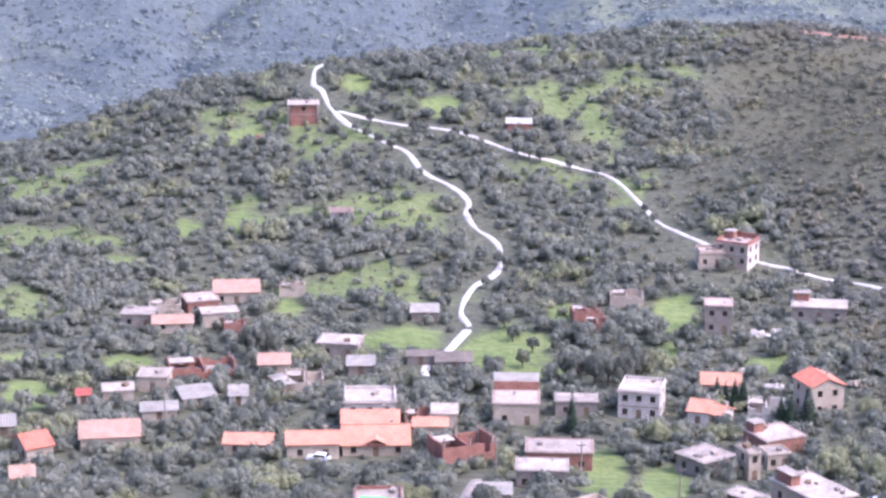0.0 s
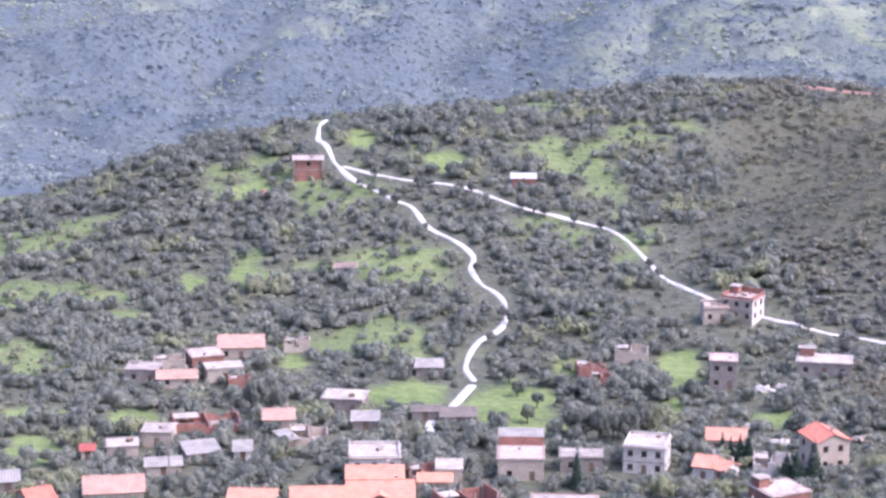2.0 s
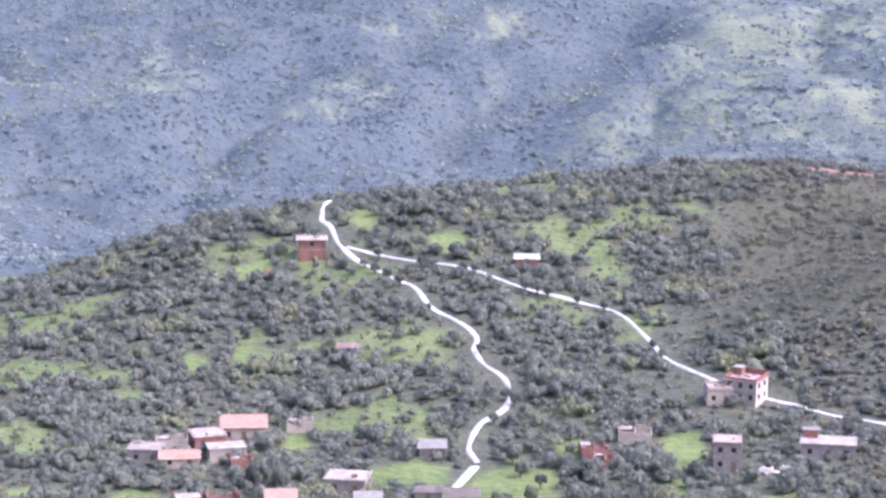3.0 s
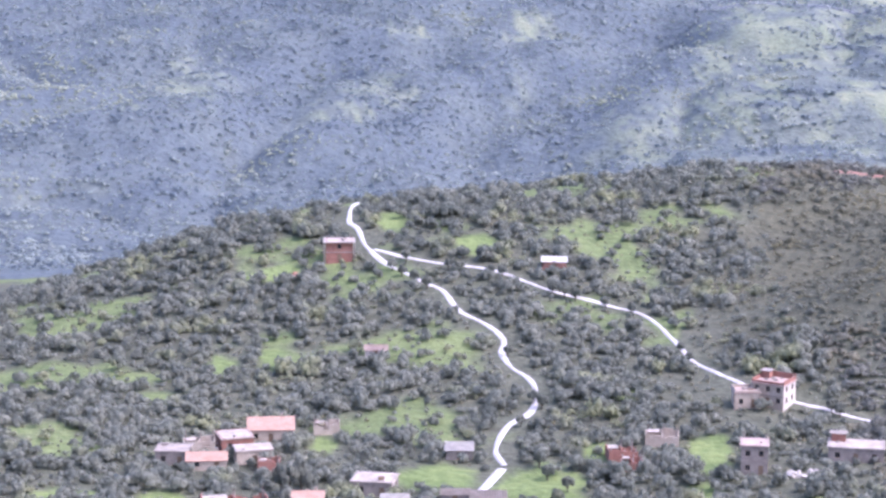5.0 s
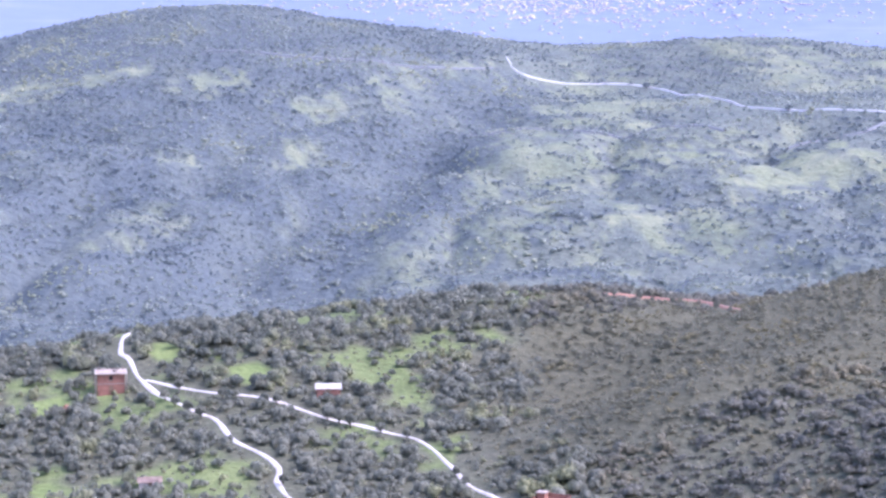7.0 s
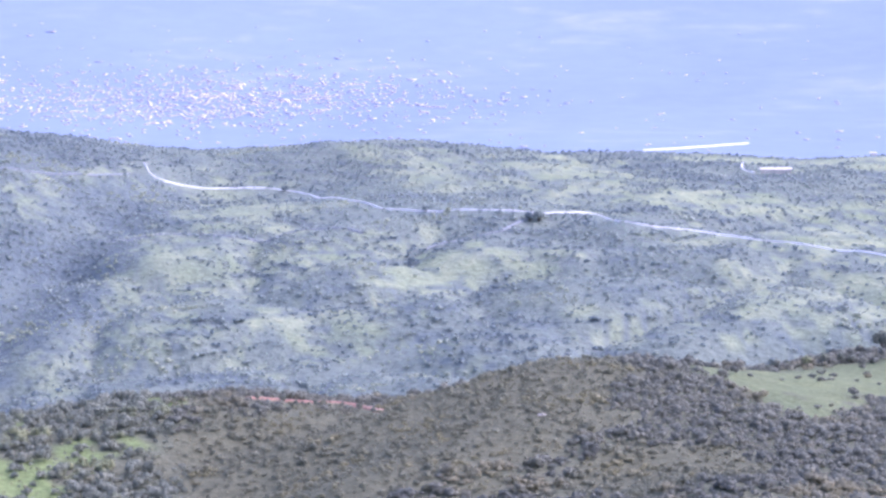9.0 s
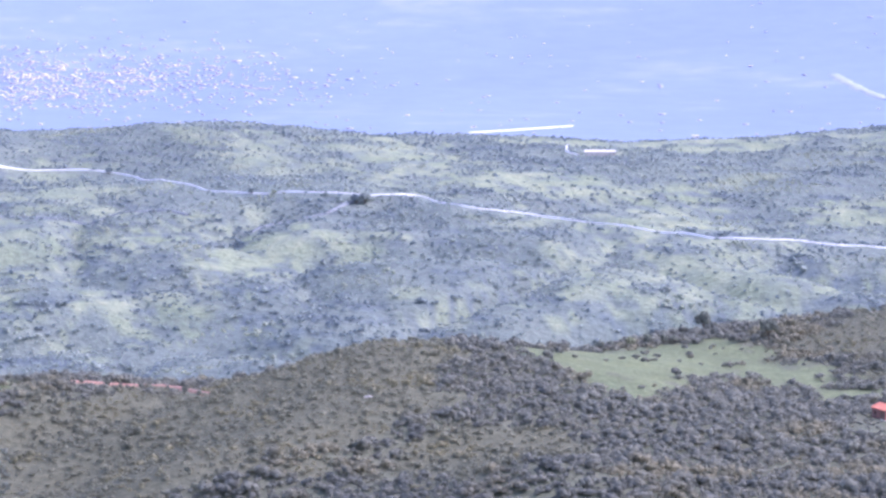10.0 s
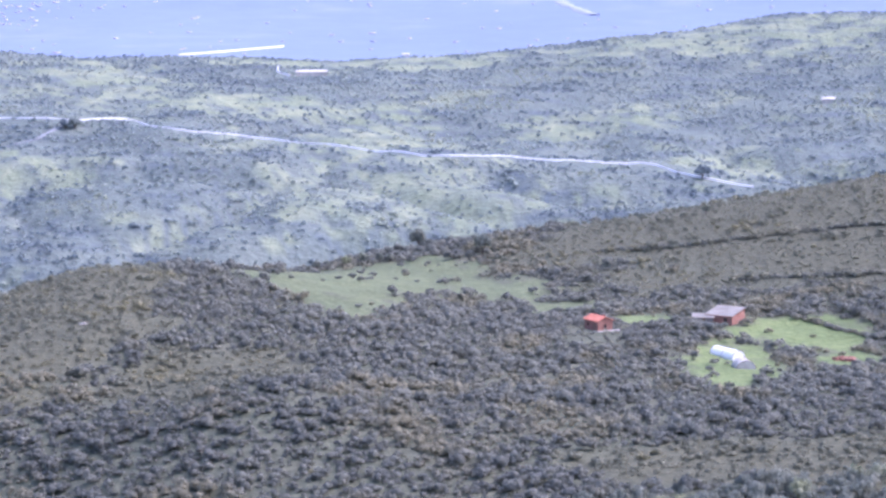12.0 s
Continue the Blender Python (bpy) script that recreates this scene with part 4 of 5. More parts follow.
def crown(seed, lobes, leaves, leaf, flat=0.85):
    """An uneven crown about 1 wide each way: small inner lobes with gaps between, wrapped in many loose leaf sprays."""
    rng = np.random.default_rng(seed)
    verts, faces, centres = [], [], []
    count = 0
    for i in range(lobes):
        a = 6.283 * (i * 0.618 + rng.random() * 0.15)
        off = rng.uniform(0.0, 0.15) if i == 0 else rng.uniform(0.3, 0.7)
        size = (rng.uniform(0.26, 0.44) if i else rng.uniform(0.48, 0.6)) * min(1.0, 1.5 / lobes ** 0.25)
        c = np.array([off * np.cos(a), off * np.sin(a), 0.62 * flat + (0.14 if i == 0 else rng.uniform(-0.32, 0.4) * (1.15 - off))])
        v, f = BALL
        bulge = 1 + rng.uniform(-0.28, 0.22, (len(v), 1))
        verts.append(v * bulge * size * 0.92 * np.array([rng.uniform(0.8, 1.2), rng.uniform(0.8, 1.2), flat]) + c)
        faces.append(f + count)
        count += len(v)
        centres += [(c, size)] * (2 if i == 0 else 1)
    for k in range(leaves):
        c, size = centres[rng.integers(len(centres))]
        d = rng.normal(size=3)
        d[2] = abs(d[2]) * 0.9 - 0.3
        d /= np.linalg.norm(d)
        p = c + d * size * rng.uniform(0.85, 1.3) * np.array([1, 1, flat])
        a = np.cross(d, rng.normal(size=3))
        b = np.cross(d, a) + d * rng.uniform(-1.1, 1.1) * np.linalg.norm(a)
        s = leaf * rng.uniform(0.5, 1.5)
        a, b = a / np.linalg.norm(a) * s, b / np.linalg.norm(b) * s
        verts.append(np.array([p - a, p + a * 0.4 + b, p + a - b * 0.5]))
        faces.append(np.array([[count, count + 1, count + 2]]))
        count += 3
    return np.concatenate(verts), np.concatenate(faces)


def trunk_mesh(seed):
    rng = random.Random(seed)
    bm = bmesh.new()

    def limb(a, b, r0, r1):
        bmesh.ops.create_cone(bm, cap_ends=True, segments=7, radius1=r0, radius2=r1, depth=(b - a).length,
                              matrix=Matrix.Translation((a + b) / 2) @ (b - a).to_track_quat("Z", "Y").to_matrix().to_4x4())

    fork = Vector((rng.uniform(-0.08, 0.08), rng.uniform(-0.08, 0.08), 0.36))
    limb(Vector((0, 0, -0.12)), fork, 0.1, 0.07)
    for i in range(4):
        a = 1.57 * i + rng.uniform(-0.4, 0.4)
        limb(fork, Vector((0.4 * math.cos(a), 0.4 * math.sin(a), rng.uniform(0.6, 0.85))), 0.055, 0.02)
    mesh = bpy.data.meshes.new("trunk")
    bm.to_mesh(mesh)
    bm.free()
    mesh.materials.append(BARK)
    return mesh


FULL_CROWNS = [crown(10 + i, 14, 1100, 0.085, 0.9) for i in range(6)]
TREE_SHAPES = [(trunk_mesh(i), mesh_from("crown", v + np.array([0, 0, 0.25]), f, (LEAVES,), (("tone", np.full(len(v), 0.2 + 0.12 * i)),), True)) for i, (v, f) in enumerate(FULL_CROWNS)]


def standing_tree(i, label, group=""):
    tree = tagged(new("tree"), label, "tree", group)
    for mesh in TREE_SHAPES[i]:
        new(mesh.name.split(".")[0], mesh).parent = tree
    return tree


def far_tree(x, y, yaw, size):
    tree = tagged(new("tree"), "broad dark tree beside the far road", "tree")
    v, f = FULL_CROWNS[round(abs(x)) % 6]
    trunk, leaves = TREE_SHAPES[0][0], mesh_from("crown", v + np.array([0, 0, 0.25]), f, (HAZY_FAR_LEAVES,), (("tone", np.zeros(len(v))),), True)
    new("trunk", trunk).parent = tree
    new("crown", leaves).parent = tree
    tree.matrix_basis = pose(x, y, float(height(x, y)) - 0.3, 0, 0, yaw * 7) @ Matrix.Diagonal((size, size, size * 1.1, 1))


def meadow_tree(x, y, yaw, size, label="leafy tree standing alone in the open grass"):
    tree = standing_tree(round(abs(x) * 3) % 6, label)
    tree.matrix_basis = pose(x, y, float(height(x, y)) - 0.1, 0, 0, yaw * 7) @ Matrix.Diagonal((size * 0.85, size * 0.85, size * 1.35, 1))
    FOOTPRINTS.append((x, y, 1.0, 0.0, size * 0.6, size * 0.6))


def tall_tree(x, y, wide, tall):
    tree = standing_tree(round(abs(x) * 5) % 6, "tall dark leafy tree in a close clump", "clump of tall trees")
    tree.matrix_basis = pose(x, y, float(height(x, y)) - 0.1, 0, 0, x * 9) @ Matrix.Diagonal((wide, wide, tall, 1))
    FOOTPRINTS.append((x, y, 1.0, 0.0, wide * 0.5, wide * 0.5))


flat_house(-75.4, 393.8, 3.0, 7.6, 8.0, 'white plastered two-storey house with a flat roof among olives', walls=WHITE_PLASTER, roof=PALE_ROOF, storeys=2, windows=3, parapet=0.5, tall=5.2)
flat_house(-96.9, 384.5, 14.0, 8.2, 8.0, 'cream house with brick parapet and pale flat roof', walls=CREAM_PLASTER, roof=PALE_ROOF, storeys=1, windows=2, back_parapet=1.6, tall=4.2)
flat_house(-87.1, 390.9, 13.0, 7.6, 5.0, 'low grey house with a long flat roof', walls=GREY_BLOCK, roof=CONCRETE, storeys=1, windows=2)
tiled_house(-63.2, 408.6, 9.0, 7.2, 6.0, 'small cream house with an orange tiled roof', walls=CREAM_PLASTER, storeys=1)
tiled_house(-63.8, 390.6, -3.0, 3.7, 6.0, 'white house with a steep orange tiled roof', walls=WHITE_PLASTER, storeys=1)
tiled_house(-44.0, 400.8, -57.0, 7.3, 6.5, 'cream two-storey villa with red tiled roof', walls=CREAM_PLASTER, storeys=2, bright=True)
unfinished_house(-52.9, 396.5, 8.0, 6.6, 6.0, 'half-built white block house without a roof', walls=WHITE_PLASTER, storeys=1)
flat_house(-48.3, 373.6, 42.0, 7.8, 7.3, 'red brick house with a white concrete roof slab', walls=RED_BRICK, roof=PALE_ROOF, storeys=1, windows=2, tall=3.2, parapet=0.05, roofbox=True)
flat_house(-57.6, 358.2, 54.0, 6.8, 6.8, 'grey concrete house with a wide bare roof slab', walls=GREY_BLOCK, roof=CONCRETE, storeys=1, windows=2, tall=3.0, parapet=0.05, overhang=0.4, clutter=4)
flat_house(-49.9, 354.5, 38.0, 2.2, 4.5, 'cream house with stepped terraces and bare walls', walls=CREAM_PLASTER, roof=CONCRETE, storeys=2, windows=1, parapet=0.3, tall=4.8)
flat_house(-46.7, 362.7, 32.0, 4.1, 4.0, 'small cream upper house with a broken flat roof', walls=CREAM_PLASTER, roof=CONCRETE, storeys=1, windows=2, parapet=0.25, tall=2.8)
flat_house(-34.3, 310.9, 46.0, 6.4, 11.0, 'large cream and brick house with balconies under a pale slab', walls=CREAM_PLASTER, roof=PALE_ROOF, storeys=2, windows=3, balcony=True, tall=6.4, roofbox=True, clutter=4, parapet=0.06, overhang=0.4)
flat_house(-45.0, 324.7, 60.0, 3.8, 7.5, 'grey annexe with a plain flat roof', walls=GREY_BLOCK, roof=PALE_ROOF, storeys=1, windows=1, parapet=0.05, tall=2.8)
shed(-48.3, 314.6, 24.0, 2.9, 3.0, 'small shed with a white sheet roof', walls=GREY_BLOCK, roof=WHITE_SHEET)
unfinished_house(-99.6, 357.1, 40.0, 10.0, 7.0, 'unfinished red brick house with open concrete posts', walls=RED_BRICK, storeys=1, tall=4.2, posts=True)
tiled_house(-115.5, 358.6, 18.0, 11.5, 8.5, 'large orange tiled hall with a central gable', walls=CREAM_PLASTER, storeys=1, tall=2.4, porch=True, steep=0.5)
tiled_house(-124.8, 352.0, 20.0, 8.9, 6.0, 'low orange tiled wing with cream walls', walls=CREAM_PLASTER, storeys=1, tall=3.0)
flat_house(-121.3, 373.3, 18.0, 9.1, 8.0, 'white upper house with flat roof terrace', walls=WHITE_PLASTER, roof=PALE_ROOF, storeys=2, windows=3, parapet=0.6, tall=5.6)
unfinished_house(-113.0, 375.4, 17.0, 4.6, 6.0, 'half-built brick extension with loose blocks', walls=RED_BRICK, storeys=1)
flat_house(-108.4, 377.2, 16.0, 4.6, 6.0, 'pale annexe with a cluttered flat roof', walls=CREAM_PLASTER, roof=PALE_ROOF, storeys=1, windows=1)
tiled_house(-108.9, 369.8, 16.0, 5.9, 4.0, 'narrow orange tiled lean-to', walls=CREAM_PLASTER, storeys=1, tall=2.6)
tiled_house(-135.8, 350.1, 13.0, 8.1, 5.0, 'low house with a pale orange tiled roof', walls=CREAM_PLASTER, storeys=1, tall=2.4)
tiled_house(-159.8, 345.3, 25.0, 10.1, 8.0, 'pale house with a faded tiled roof between trees', walls=CREAM_PLASTER, storeys=1, tall=3.0, faded=True)
tiled_house(-168.2, 332.5, 47.0, 4.7, 7.0, 'cream house with a bright red tiled roof', walls=CREAM_PLASTER, storeys=1, bright=True)
tiled_house(-160.1, 312.4, 27.0, 3.6, 5.0, 'small house with a pink tiled roof', walls=CREAM_PLASTER, storeys=1, faded=True)
shed(-179.8, 344.9, 28.0, 3.6, 5.0, 'white-roofed shed beside dark trees', walls=GREY_BLOCK, roof=WHITE_SHEET)
flat_house(-82.3, 357.1, 13.0, 11.1, 7.0, 'grey block house with a pale roof slab', walls=RED_BRICK, roof=CONCRETE, storeys=1, windows=3, tall=3.4)
flat_house(-82.0, 343.3, 13.0, 8.3, 6.0, 'open-fronted block building with a pale slab', walls=GREY_BLOCK, roof=PALE_ROOF, storeys=1, windows=3, tall=3.4)
shed(-86.3, 328.9, 15.0, 5.2, 4.0, 'grey block hut with a white sheet roof', walls=GREY_BLOCK, roof=WHITE_SHEET)
flat_house(-73.8, 305.5, 47.0, 4.5, 6.0, 'grey concrete house with a bare terrace', walls=GREY_BLOCK, roof=CONCRETE, storeys=1, parapet=0.4, windows=2, tall=2.8)
flat_house(-65.3, 303.8, 45.0, 8.0, 8.5, 'cream house with parapet and weathered roof terrace', walls=CREAM_PLASTER, roof=CONCRETE, storeys=1, parapet=0.5, windows=3, stairhead=False, tall=3.4, roofbox=False, clutter=3)
flat_house(-94.6, 294.7, 18.0, 6.8, 6.0, 'tall red brick house with green sheeting on its roof', walls=RED_BRICK, roof=CONCRETE, storeys=2, windows=0, parapet=0.5, awning=True)
flat_house(-141.9, 417.8, 7.0, 8.3, 7.0, 'grey block house with a white flat roof above the meadow', walls=GREY_BLOCK, roof=PALE_ROOF, storeys=1, windows=2)
shed(-132.7, 446.2, 17.0, 5.6, 5.0, 'low hut with a white roof beside the lane', walls=GREY_BLOCK, roof=WHITE_SHEET)
shed(-117.2, 414.2, 16.0, 6.8, 5.0, 'long grey shed at the end of the lane', walls=GREY_BLOCK, roof=CONCRETE)
shed(-134.1, 407.0, 18.0, 5.1, 5.0, 'low shelter with a white sheet roof', walls=GREY_BLOCK, roof=WHITE_SHEET)
shed(-124.0, 414.3, 17.0, 5.4, 3.0, 'small dark shed by the meadow', walls=GREY_BLOCK, roof=CONCRETE)
flat_house(-189.1, 425.4, 14.0, 6.9, 6.0, 'pale grey farmhouse with a flat roof', walls=GREY_BLOCK, roof=CONCRETE, storeys=1, windows=2)
tiled_house(-181.2, 424.4, 23.0, 8.2, 5.0, 'low farm building with a faded pink roof', walls=CREAM_PLASTER, storeys=1, tall=2.2, faded=True)
flat_house(-181.6, 440.7, 34.0, 6.9, 7.0, 'brick farmhouse with a pale slab roof', walls=RED_BRICK, roof=PALE_ROOF, storeys=1, windows=2)
unfinished_house(-188.1, 436.7, 23.0, 6.8, 5.0, 'unfinished farm wing with bare posts', walls=CREAM_PLASTER, storeys=1, posts=True)
flat_house(-173.8, 431.9, 30.0, 7.6, 5.0, 'low beige farm building with a flat roof', walls=CREAM_PLASTER, roof=PALE_ROOF, storeys=1, windows=1)
unfinished_house(-167.9, 426.1, 21.0, 4.7, 4.0, 'small roofless brick outhouse', walls=RED_BRICK, storeys=1)
tiled_house(-177.0, 450.5, 21.0, 9.8, 8.0, 'farmhouse with a red tiled roof', walls=CREAM_PLASTER, storeys=1, bright=True, faded=True)
unfinished_house(-166.6, 457.6, 20.0, 5.8, 4.0, 'pinkish ruined hut among trees', walls=CREAM_PLASTER, storeys=1)
flat_house(-167.7, 383.4, 14.0, 5.8, 6.0, 'low stone house with a grey-white roof', walls=CREAM_PLASTER, roof=CONCRETE, storeys=1, windows=1)
unfinished_house(-163.6, 397.0, 30.0, 12.9, 8.0, 'long roofless brick building', walls=RED_BRICK, storeys=1)
tiled_house(-150.1, 401.4, 20.0, 5.9, 6.0, 'old low house with faded tiles', walls=CREAM_PLASTER, storeys=1, tall=2.4, faded=True)
shed(-156.7, 377.3, 35.0, 6.1, 6.0, 'white-roofed hut in the grove', walls=CREAM_PLASTER, roof=WHITE_SHEET)
shed(-149.6, 380.6, 21.0, 3.2, 5.0, 'small plastered store with a white roof', walls=WHITE_PLASTER, roof=WHITE_SHEET)
shed(-144.5, 390.4, 50.0, 2.5, 5.0, 'narrow store with a bright sheet roof', walls=GREY_BLOCK, roof=WHITE_SHEET)
unfinished_house(-141.2, 394.0, 20.0, 7.2, 7.0, 'roofless stone ruin overgrown at its foot', walls=CREAM_PLASTER, storeys=1)
flat_house(-170.1, 371.9, 25.0, 5.6, 5.0, 'low cottage with red and pale roof', walls=CREAM_PLASTER, roof=PALE_ROOF, storeys=1, windows=1)
shed(-158.9, 364.9, 24.0, 6.3, 4.0, 'low white-roofed store between the trees', walls=CREAM_PLASTER, roof=WHITE_SHEET)
shed(-176.2, 369.7, 25.0, 2.3, 3.0, 'little hut with a red sheet roof', walls=CREAM_PLASTER, roof=RED_SHEET)
unfinished_house(-99.0, 452.3, 22.0, 6.1, 6.0, 'unfinished brick house on the slope', walls=RED_BRICK, storeys=1)
unfinished_house(-95.5, 446.4, 12.0, 4.7, 4.0, 'low brick annexe with a pale slab', walls=RED_BRICK, storeys=1)
unfinished_house(-92.8, 464.3, 11.0, 7.1, 6.0, 'roofless pale block house', walls=CREAM_PLASTER, storeys=1)
flat_house(-70.5, 449.0, 9.0, 5.4, 6.0, 'narrow two-level house with a pinkish roof', walls=GREY_BLOCK, roof=PINK_ROOF, storeys=2, windows=2)
flat_house(-51.2, 460.2, 6.0, 11.2, 7.0, 'low house under a broad white slab', walls=GREY_BLOCK, roof=PALE_ROOF, storeys=1, windows=3, roofbox=True)
flat_house(-73.8, 494.6, -14.0, 7.6, 7.0, 'unfinished cream house with white side walls and brick parapet', walls=CREAM_PLASTER, roof=PINK_ROOF, storeys=2, windows=3, parapet=0.8, back_parapet=1.2, tall=5.0, clutter=5, unplastered=True, roofbox=True)
flat_house(-79.6, 491.2, 20.0, 5.4, 5.0, 'lower cream terrace wing of the unfinished house', walls=CREAM_PLASTER, roof=PINK_ROOF, storeys=1, windows=2, parapet=0.6, tall=3.4, posts=True, clutter=3)
flat_house(-206.9, 579.1, 20.0, 7.3, 6.0, 'red brick house under an overhanging white slab', walls=RED_BRICK, roof=PALE_ROOF, storeys=2, windows=1, overhang=0.7, tall=5.2, posts=True)
shed(-147.6, 585.2, 14.0, 6.4, 5.0, 'small brick hut with a white sheet roof by the track', walls=RED_BRICK, roof=PLASTIC, tall=1.8)
shed(-173.5, 511.9, 19.0, 5.3, 4.0, 'small white hut in the scrub', walls=WHITE_PLASTER, roof=PINK_ROOF)
shed(-101.8, 403.9, 14.0, 8.0, 4.0, 'long low white shed behind the houses', walls=WHITE_PLASTER, roof=WHITE_SHEET)
tiled_house(148.4, 625.4, -71.0, 6.9, 5.0, 'small brick cabin with a red tiled roof and white terrace', walls=RED_BRICK, storeys=1, bright=True, terrace=True, tall=3.0)
shed(190.0, 640.0, -40.0, 8.5, 9.5, 'brick barn with a broad grey sheet roof', walls=RED_BRICK, roof=GREY_SHEET, tall=2.6, pitch=0.14)
shed(183.0, 638.8, -16.0, 5.9, 5.0, 'low grey lean-to beside the barn', walls=GREY_BLOCK, roof=GREY_SHEET, tall=2.0)
tiled_house(-117.4, 361.4, 18.0, 9.8, 6.0, 'upper orange tiled roof of the hall', walls=CREAM_PLASTER, storeys=1, tall=5.0, steep=0.45)
tiled_house(-60.2, 390.2, -21.0, 2.5, 5.0, 'small orange tiled annexe of the white house', walls=WHITE_PLASTER, storeys=1, tall=2.4)
polytunnel(176.0, 590.3, -17.0, 4.5, 10, 38, PLASTIC)
polytunnel(174.6, 570.4, -17.0, 5.5, 5, 15, GREY_SHEET)
rubble(208.7, 586.5, -20.0, 3.0, RED_BRICK, "heap of rubble and brown planks")
rubble(3.6, 614.0, -0.0, 1.2, WHITE_PLASTER, "pale boulder in the scrub")
rubble(-61.7, 446.3, 8.0, 2.4, WHITE_PLASTER, "white rubble and broken slabs")
rubble(-57.7, 448.8, 7.0, 1.8, WHITE_PLASTER, "white rubble and broken slabs")
rubble(-37.8, 414.3, 5.0, 3.0, CREAM_PLASTER, "heap of pale building stone")
rubble(-53.5, 413.6, 7.0, 2.0, WHITE_PLASTER, "white rubble and broken slabs")
rubble(-61.3, 423.1, 8.0, 1.6, WHITE_PLASTER, "white rubble and broken slabs")
rubble(-214.3, 565.2, 21.0, 2.0, RED_BRICK, "heap of red earth and bricks")
rubble(-122.8, 351.7, 19.0, 2.0, WHITE_PLASTER, "white rubble and broken slabs")
rubble(-91.2, 452.9, 11.0, 1.6, WHITE_PLASTER, "white rubble and broken slabs")
long_shed(217.2, 2018.4, -6.0, 27)
long_shed(444.2, 2966.9, -9.0, 9)
long_shed(615.2, 1782.8, -19.0, 10)
conifer(-62.6, 400.4, 9.0, 6.0, 0.75)
conifer(-60.9, 399.8, 9.0, 5.2, 0.65)
conifer(-59.2, 399.8, 8.0, 5.8, 0.7)
conifer(-57.6, 399.6, 8.0, 6.6, 0.8)
conifer(-49.4, 391.0, 7.0, 5.5, 1.0)
conifer(-47.6, 390.6, 7.0, 5.8, 1.1)
conifer(-44.6, 391.0, 6.0, 8, 1.5)
conifer(-85.1, 378.6, 13.0, 8.5, 0.85)
conifer(-185.2, 425.4, 24.0, 3.5, 0.9)
meadow_tree(-113.9, 441.5, 14.0, 2.2)
meadow_tree(-110.3, 434.2, 14.0, 1.9)
meadow_tree(-104.3, 426.9, 14.0, 1.8)
meadow_tree(-100.1, 428.5, 13.0, 1.4)
meadow_tree(-103.9, 417.3, 14.0, 2.2)
meadow_tree(-107.9, 414.7, 15.0, 1.6)
meadow_tree(-109.9, 413.6, 15.0, 1.8)
meadow_tree(-111.0, 475.2, 13.0, 1.7)
for tx, ty, wide, tall in ((-94, 412, 2.0, 4.2), (-91, 410, 2.2, 4.8), (-87.5, 408, 2.4, 5.2), (-85, 409, 2.2, 5.0), (-82, 409, 2.3, 5.6), (-80.5, 414, 2.4, 5.4), (-78.5, 416, 2.0, 4.6),
                           (-159.6, 411, 1.9, 4.6), (-157, 409, 2.1, 5.2), (-155.5, 412, 2.0, 5.6), (-153, 410, 1.8, 4.2)):
    tall_tree(tx, ty, wide, tall)
for tx, ty, wide in ((-84, 695, 1.1), (-76, 695, 1.4), (-72, 694, 0.9), (-66, 696, 1.2), (-58, 697, 1.0), (-52, 688, 1.3), (-47, 680, 1.1)):
    meadow_tree(tx, ty, tx * 3, wide, "small bare-stemmed tree beside the red earth track")
for tx, ty, wide in ((84.5, 804, 1.5), (87.5, 806, 2.0), (91.0, 805, 1.8), (98.0, 804, 2.2), (104.0, 803, 2.3), (110.0, 803, 2.1), (113.5, 802, 1.7), (209, 812, 1.8), (230, 800, 2.0)):
    meadow_tree(tx, ty, tx, wide, "dark tree standing on the crest of the hill")
utility_pole(-56.2, 326.2, 10.0, 7.5)
utility_pole(-90.1, 344.4, 15.0, 7.5)
utility_pole(-76.1, 346.2, 12.0, 7.5)
utility_pole(-123.9, 394.5, 17.0, 7.5)
utility_pole(-155.6, 359.8, 23.0, 7.5)
car(-122.4, 348.1, 19.0, 70, WHITE_PAINT, "small white car parked before the hall")
car(-27.2, 334.4, 5.0, 20, GREY_PAINT, "silver car parked in a dusty yard")
far_tree(417.2, 1461.6, -16.0, 6.5)
far_tree(0.3, 1670.0, -0.0, 5)
far_tree(6.6, 1672.0, -0.0, 5.5)
far_tree(-79.7, 1740.2, 3.0, 3.5)
far_tree(-61.4, 1712.9, 2.0, 3)
far_tree(-206.4, 1912.9, 6.0, 4)
meadow_tree(-187.6, 579.4, 18.0, 1.9, "olive tree at the edge of the track")
meadow_tree(-174.3, 575.2, 17.0, 1.7, "olive tree at the edge of the track")
meadow_tree(-161.9, 573.1, 16.0, 1.7, "olive tree at the edge of the track")
meadow_tree(-158.6, 573.0, 15.0, 1.9, "olive tree at the edge of the track")
meadow_tree(-142.8, 565.2, 14.0, 2.2, "olive tree at the edge of the track")
meadow_tree(-139.5, 564.0, 14.0, 2.4, "olive tree at the edge of the track")
meadow_tree(-136.1, 562.8, 14.0, 2.2, "olive tree at the edge of the track")
meadow_tree(-127.6, 560.7, 13.0, 1.8, "olive tree at the edge of the track")
meadow_tree(-120.0, 557.2, 12.0, 1.8, "olive tree at the edge of the track")
meadow_tree(-102.0, 530.3, 11.0, 1.5, "olive tree at the edge of the track")
meadow_tree(-98.6, 524.3, 11.0, 1.5, "olive tree at the edge of the track")
meadow_tree(-72.2, 494.3, 8.0, 2.0, "olive tree at the edge of the track")
meadow_tree(-60.7, 493.8, 7.0, 2.0, "olive tree at the edge of the track")
meadow_tree(-58.6, 492.0, 7.0, 2.0, "olive tree at the edge of the track")
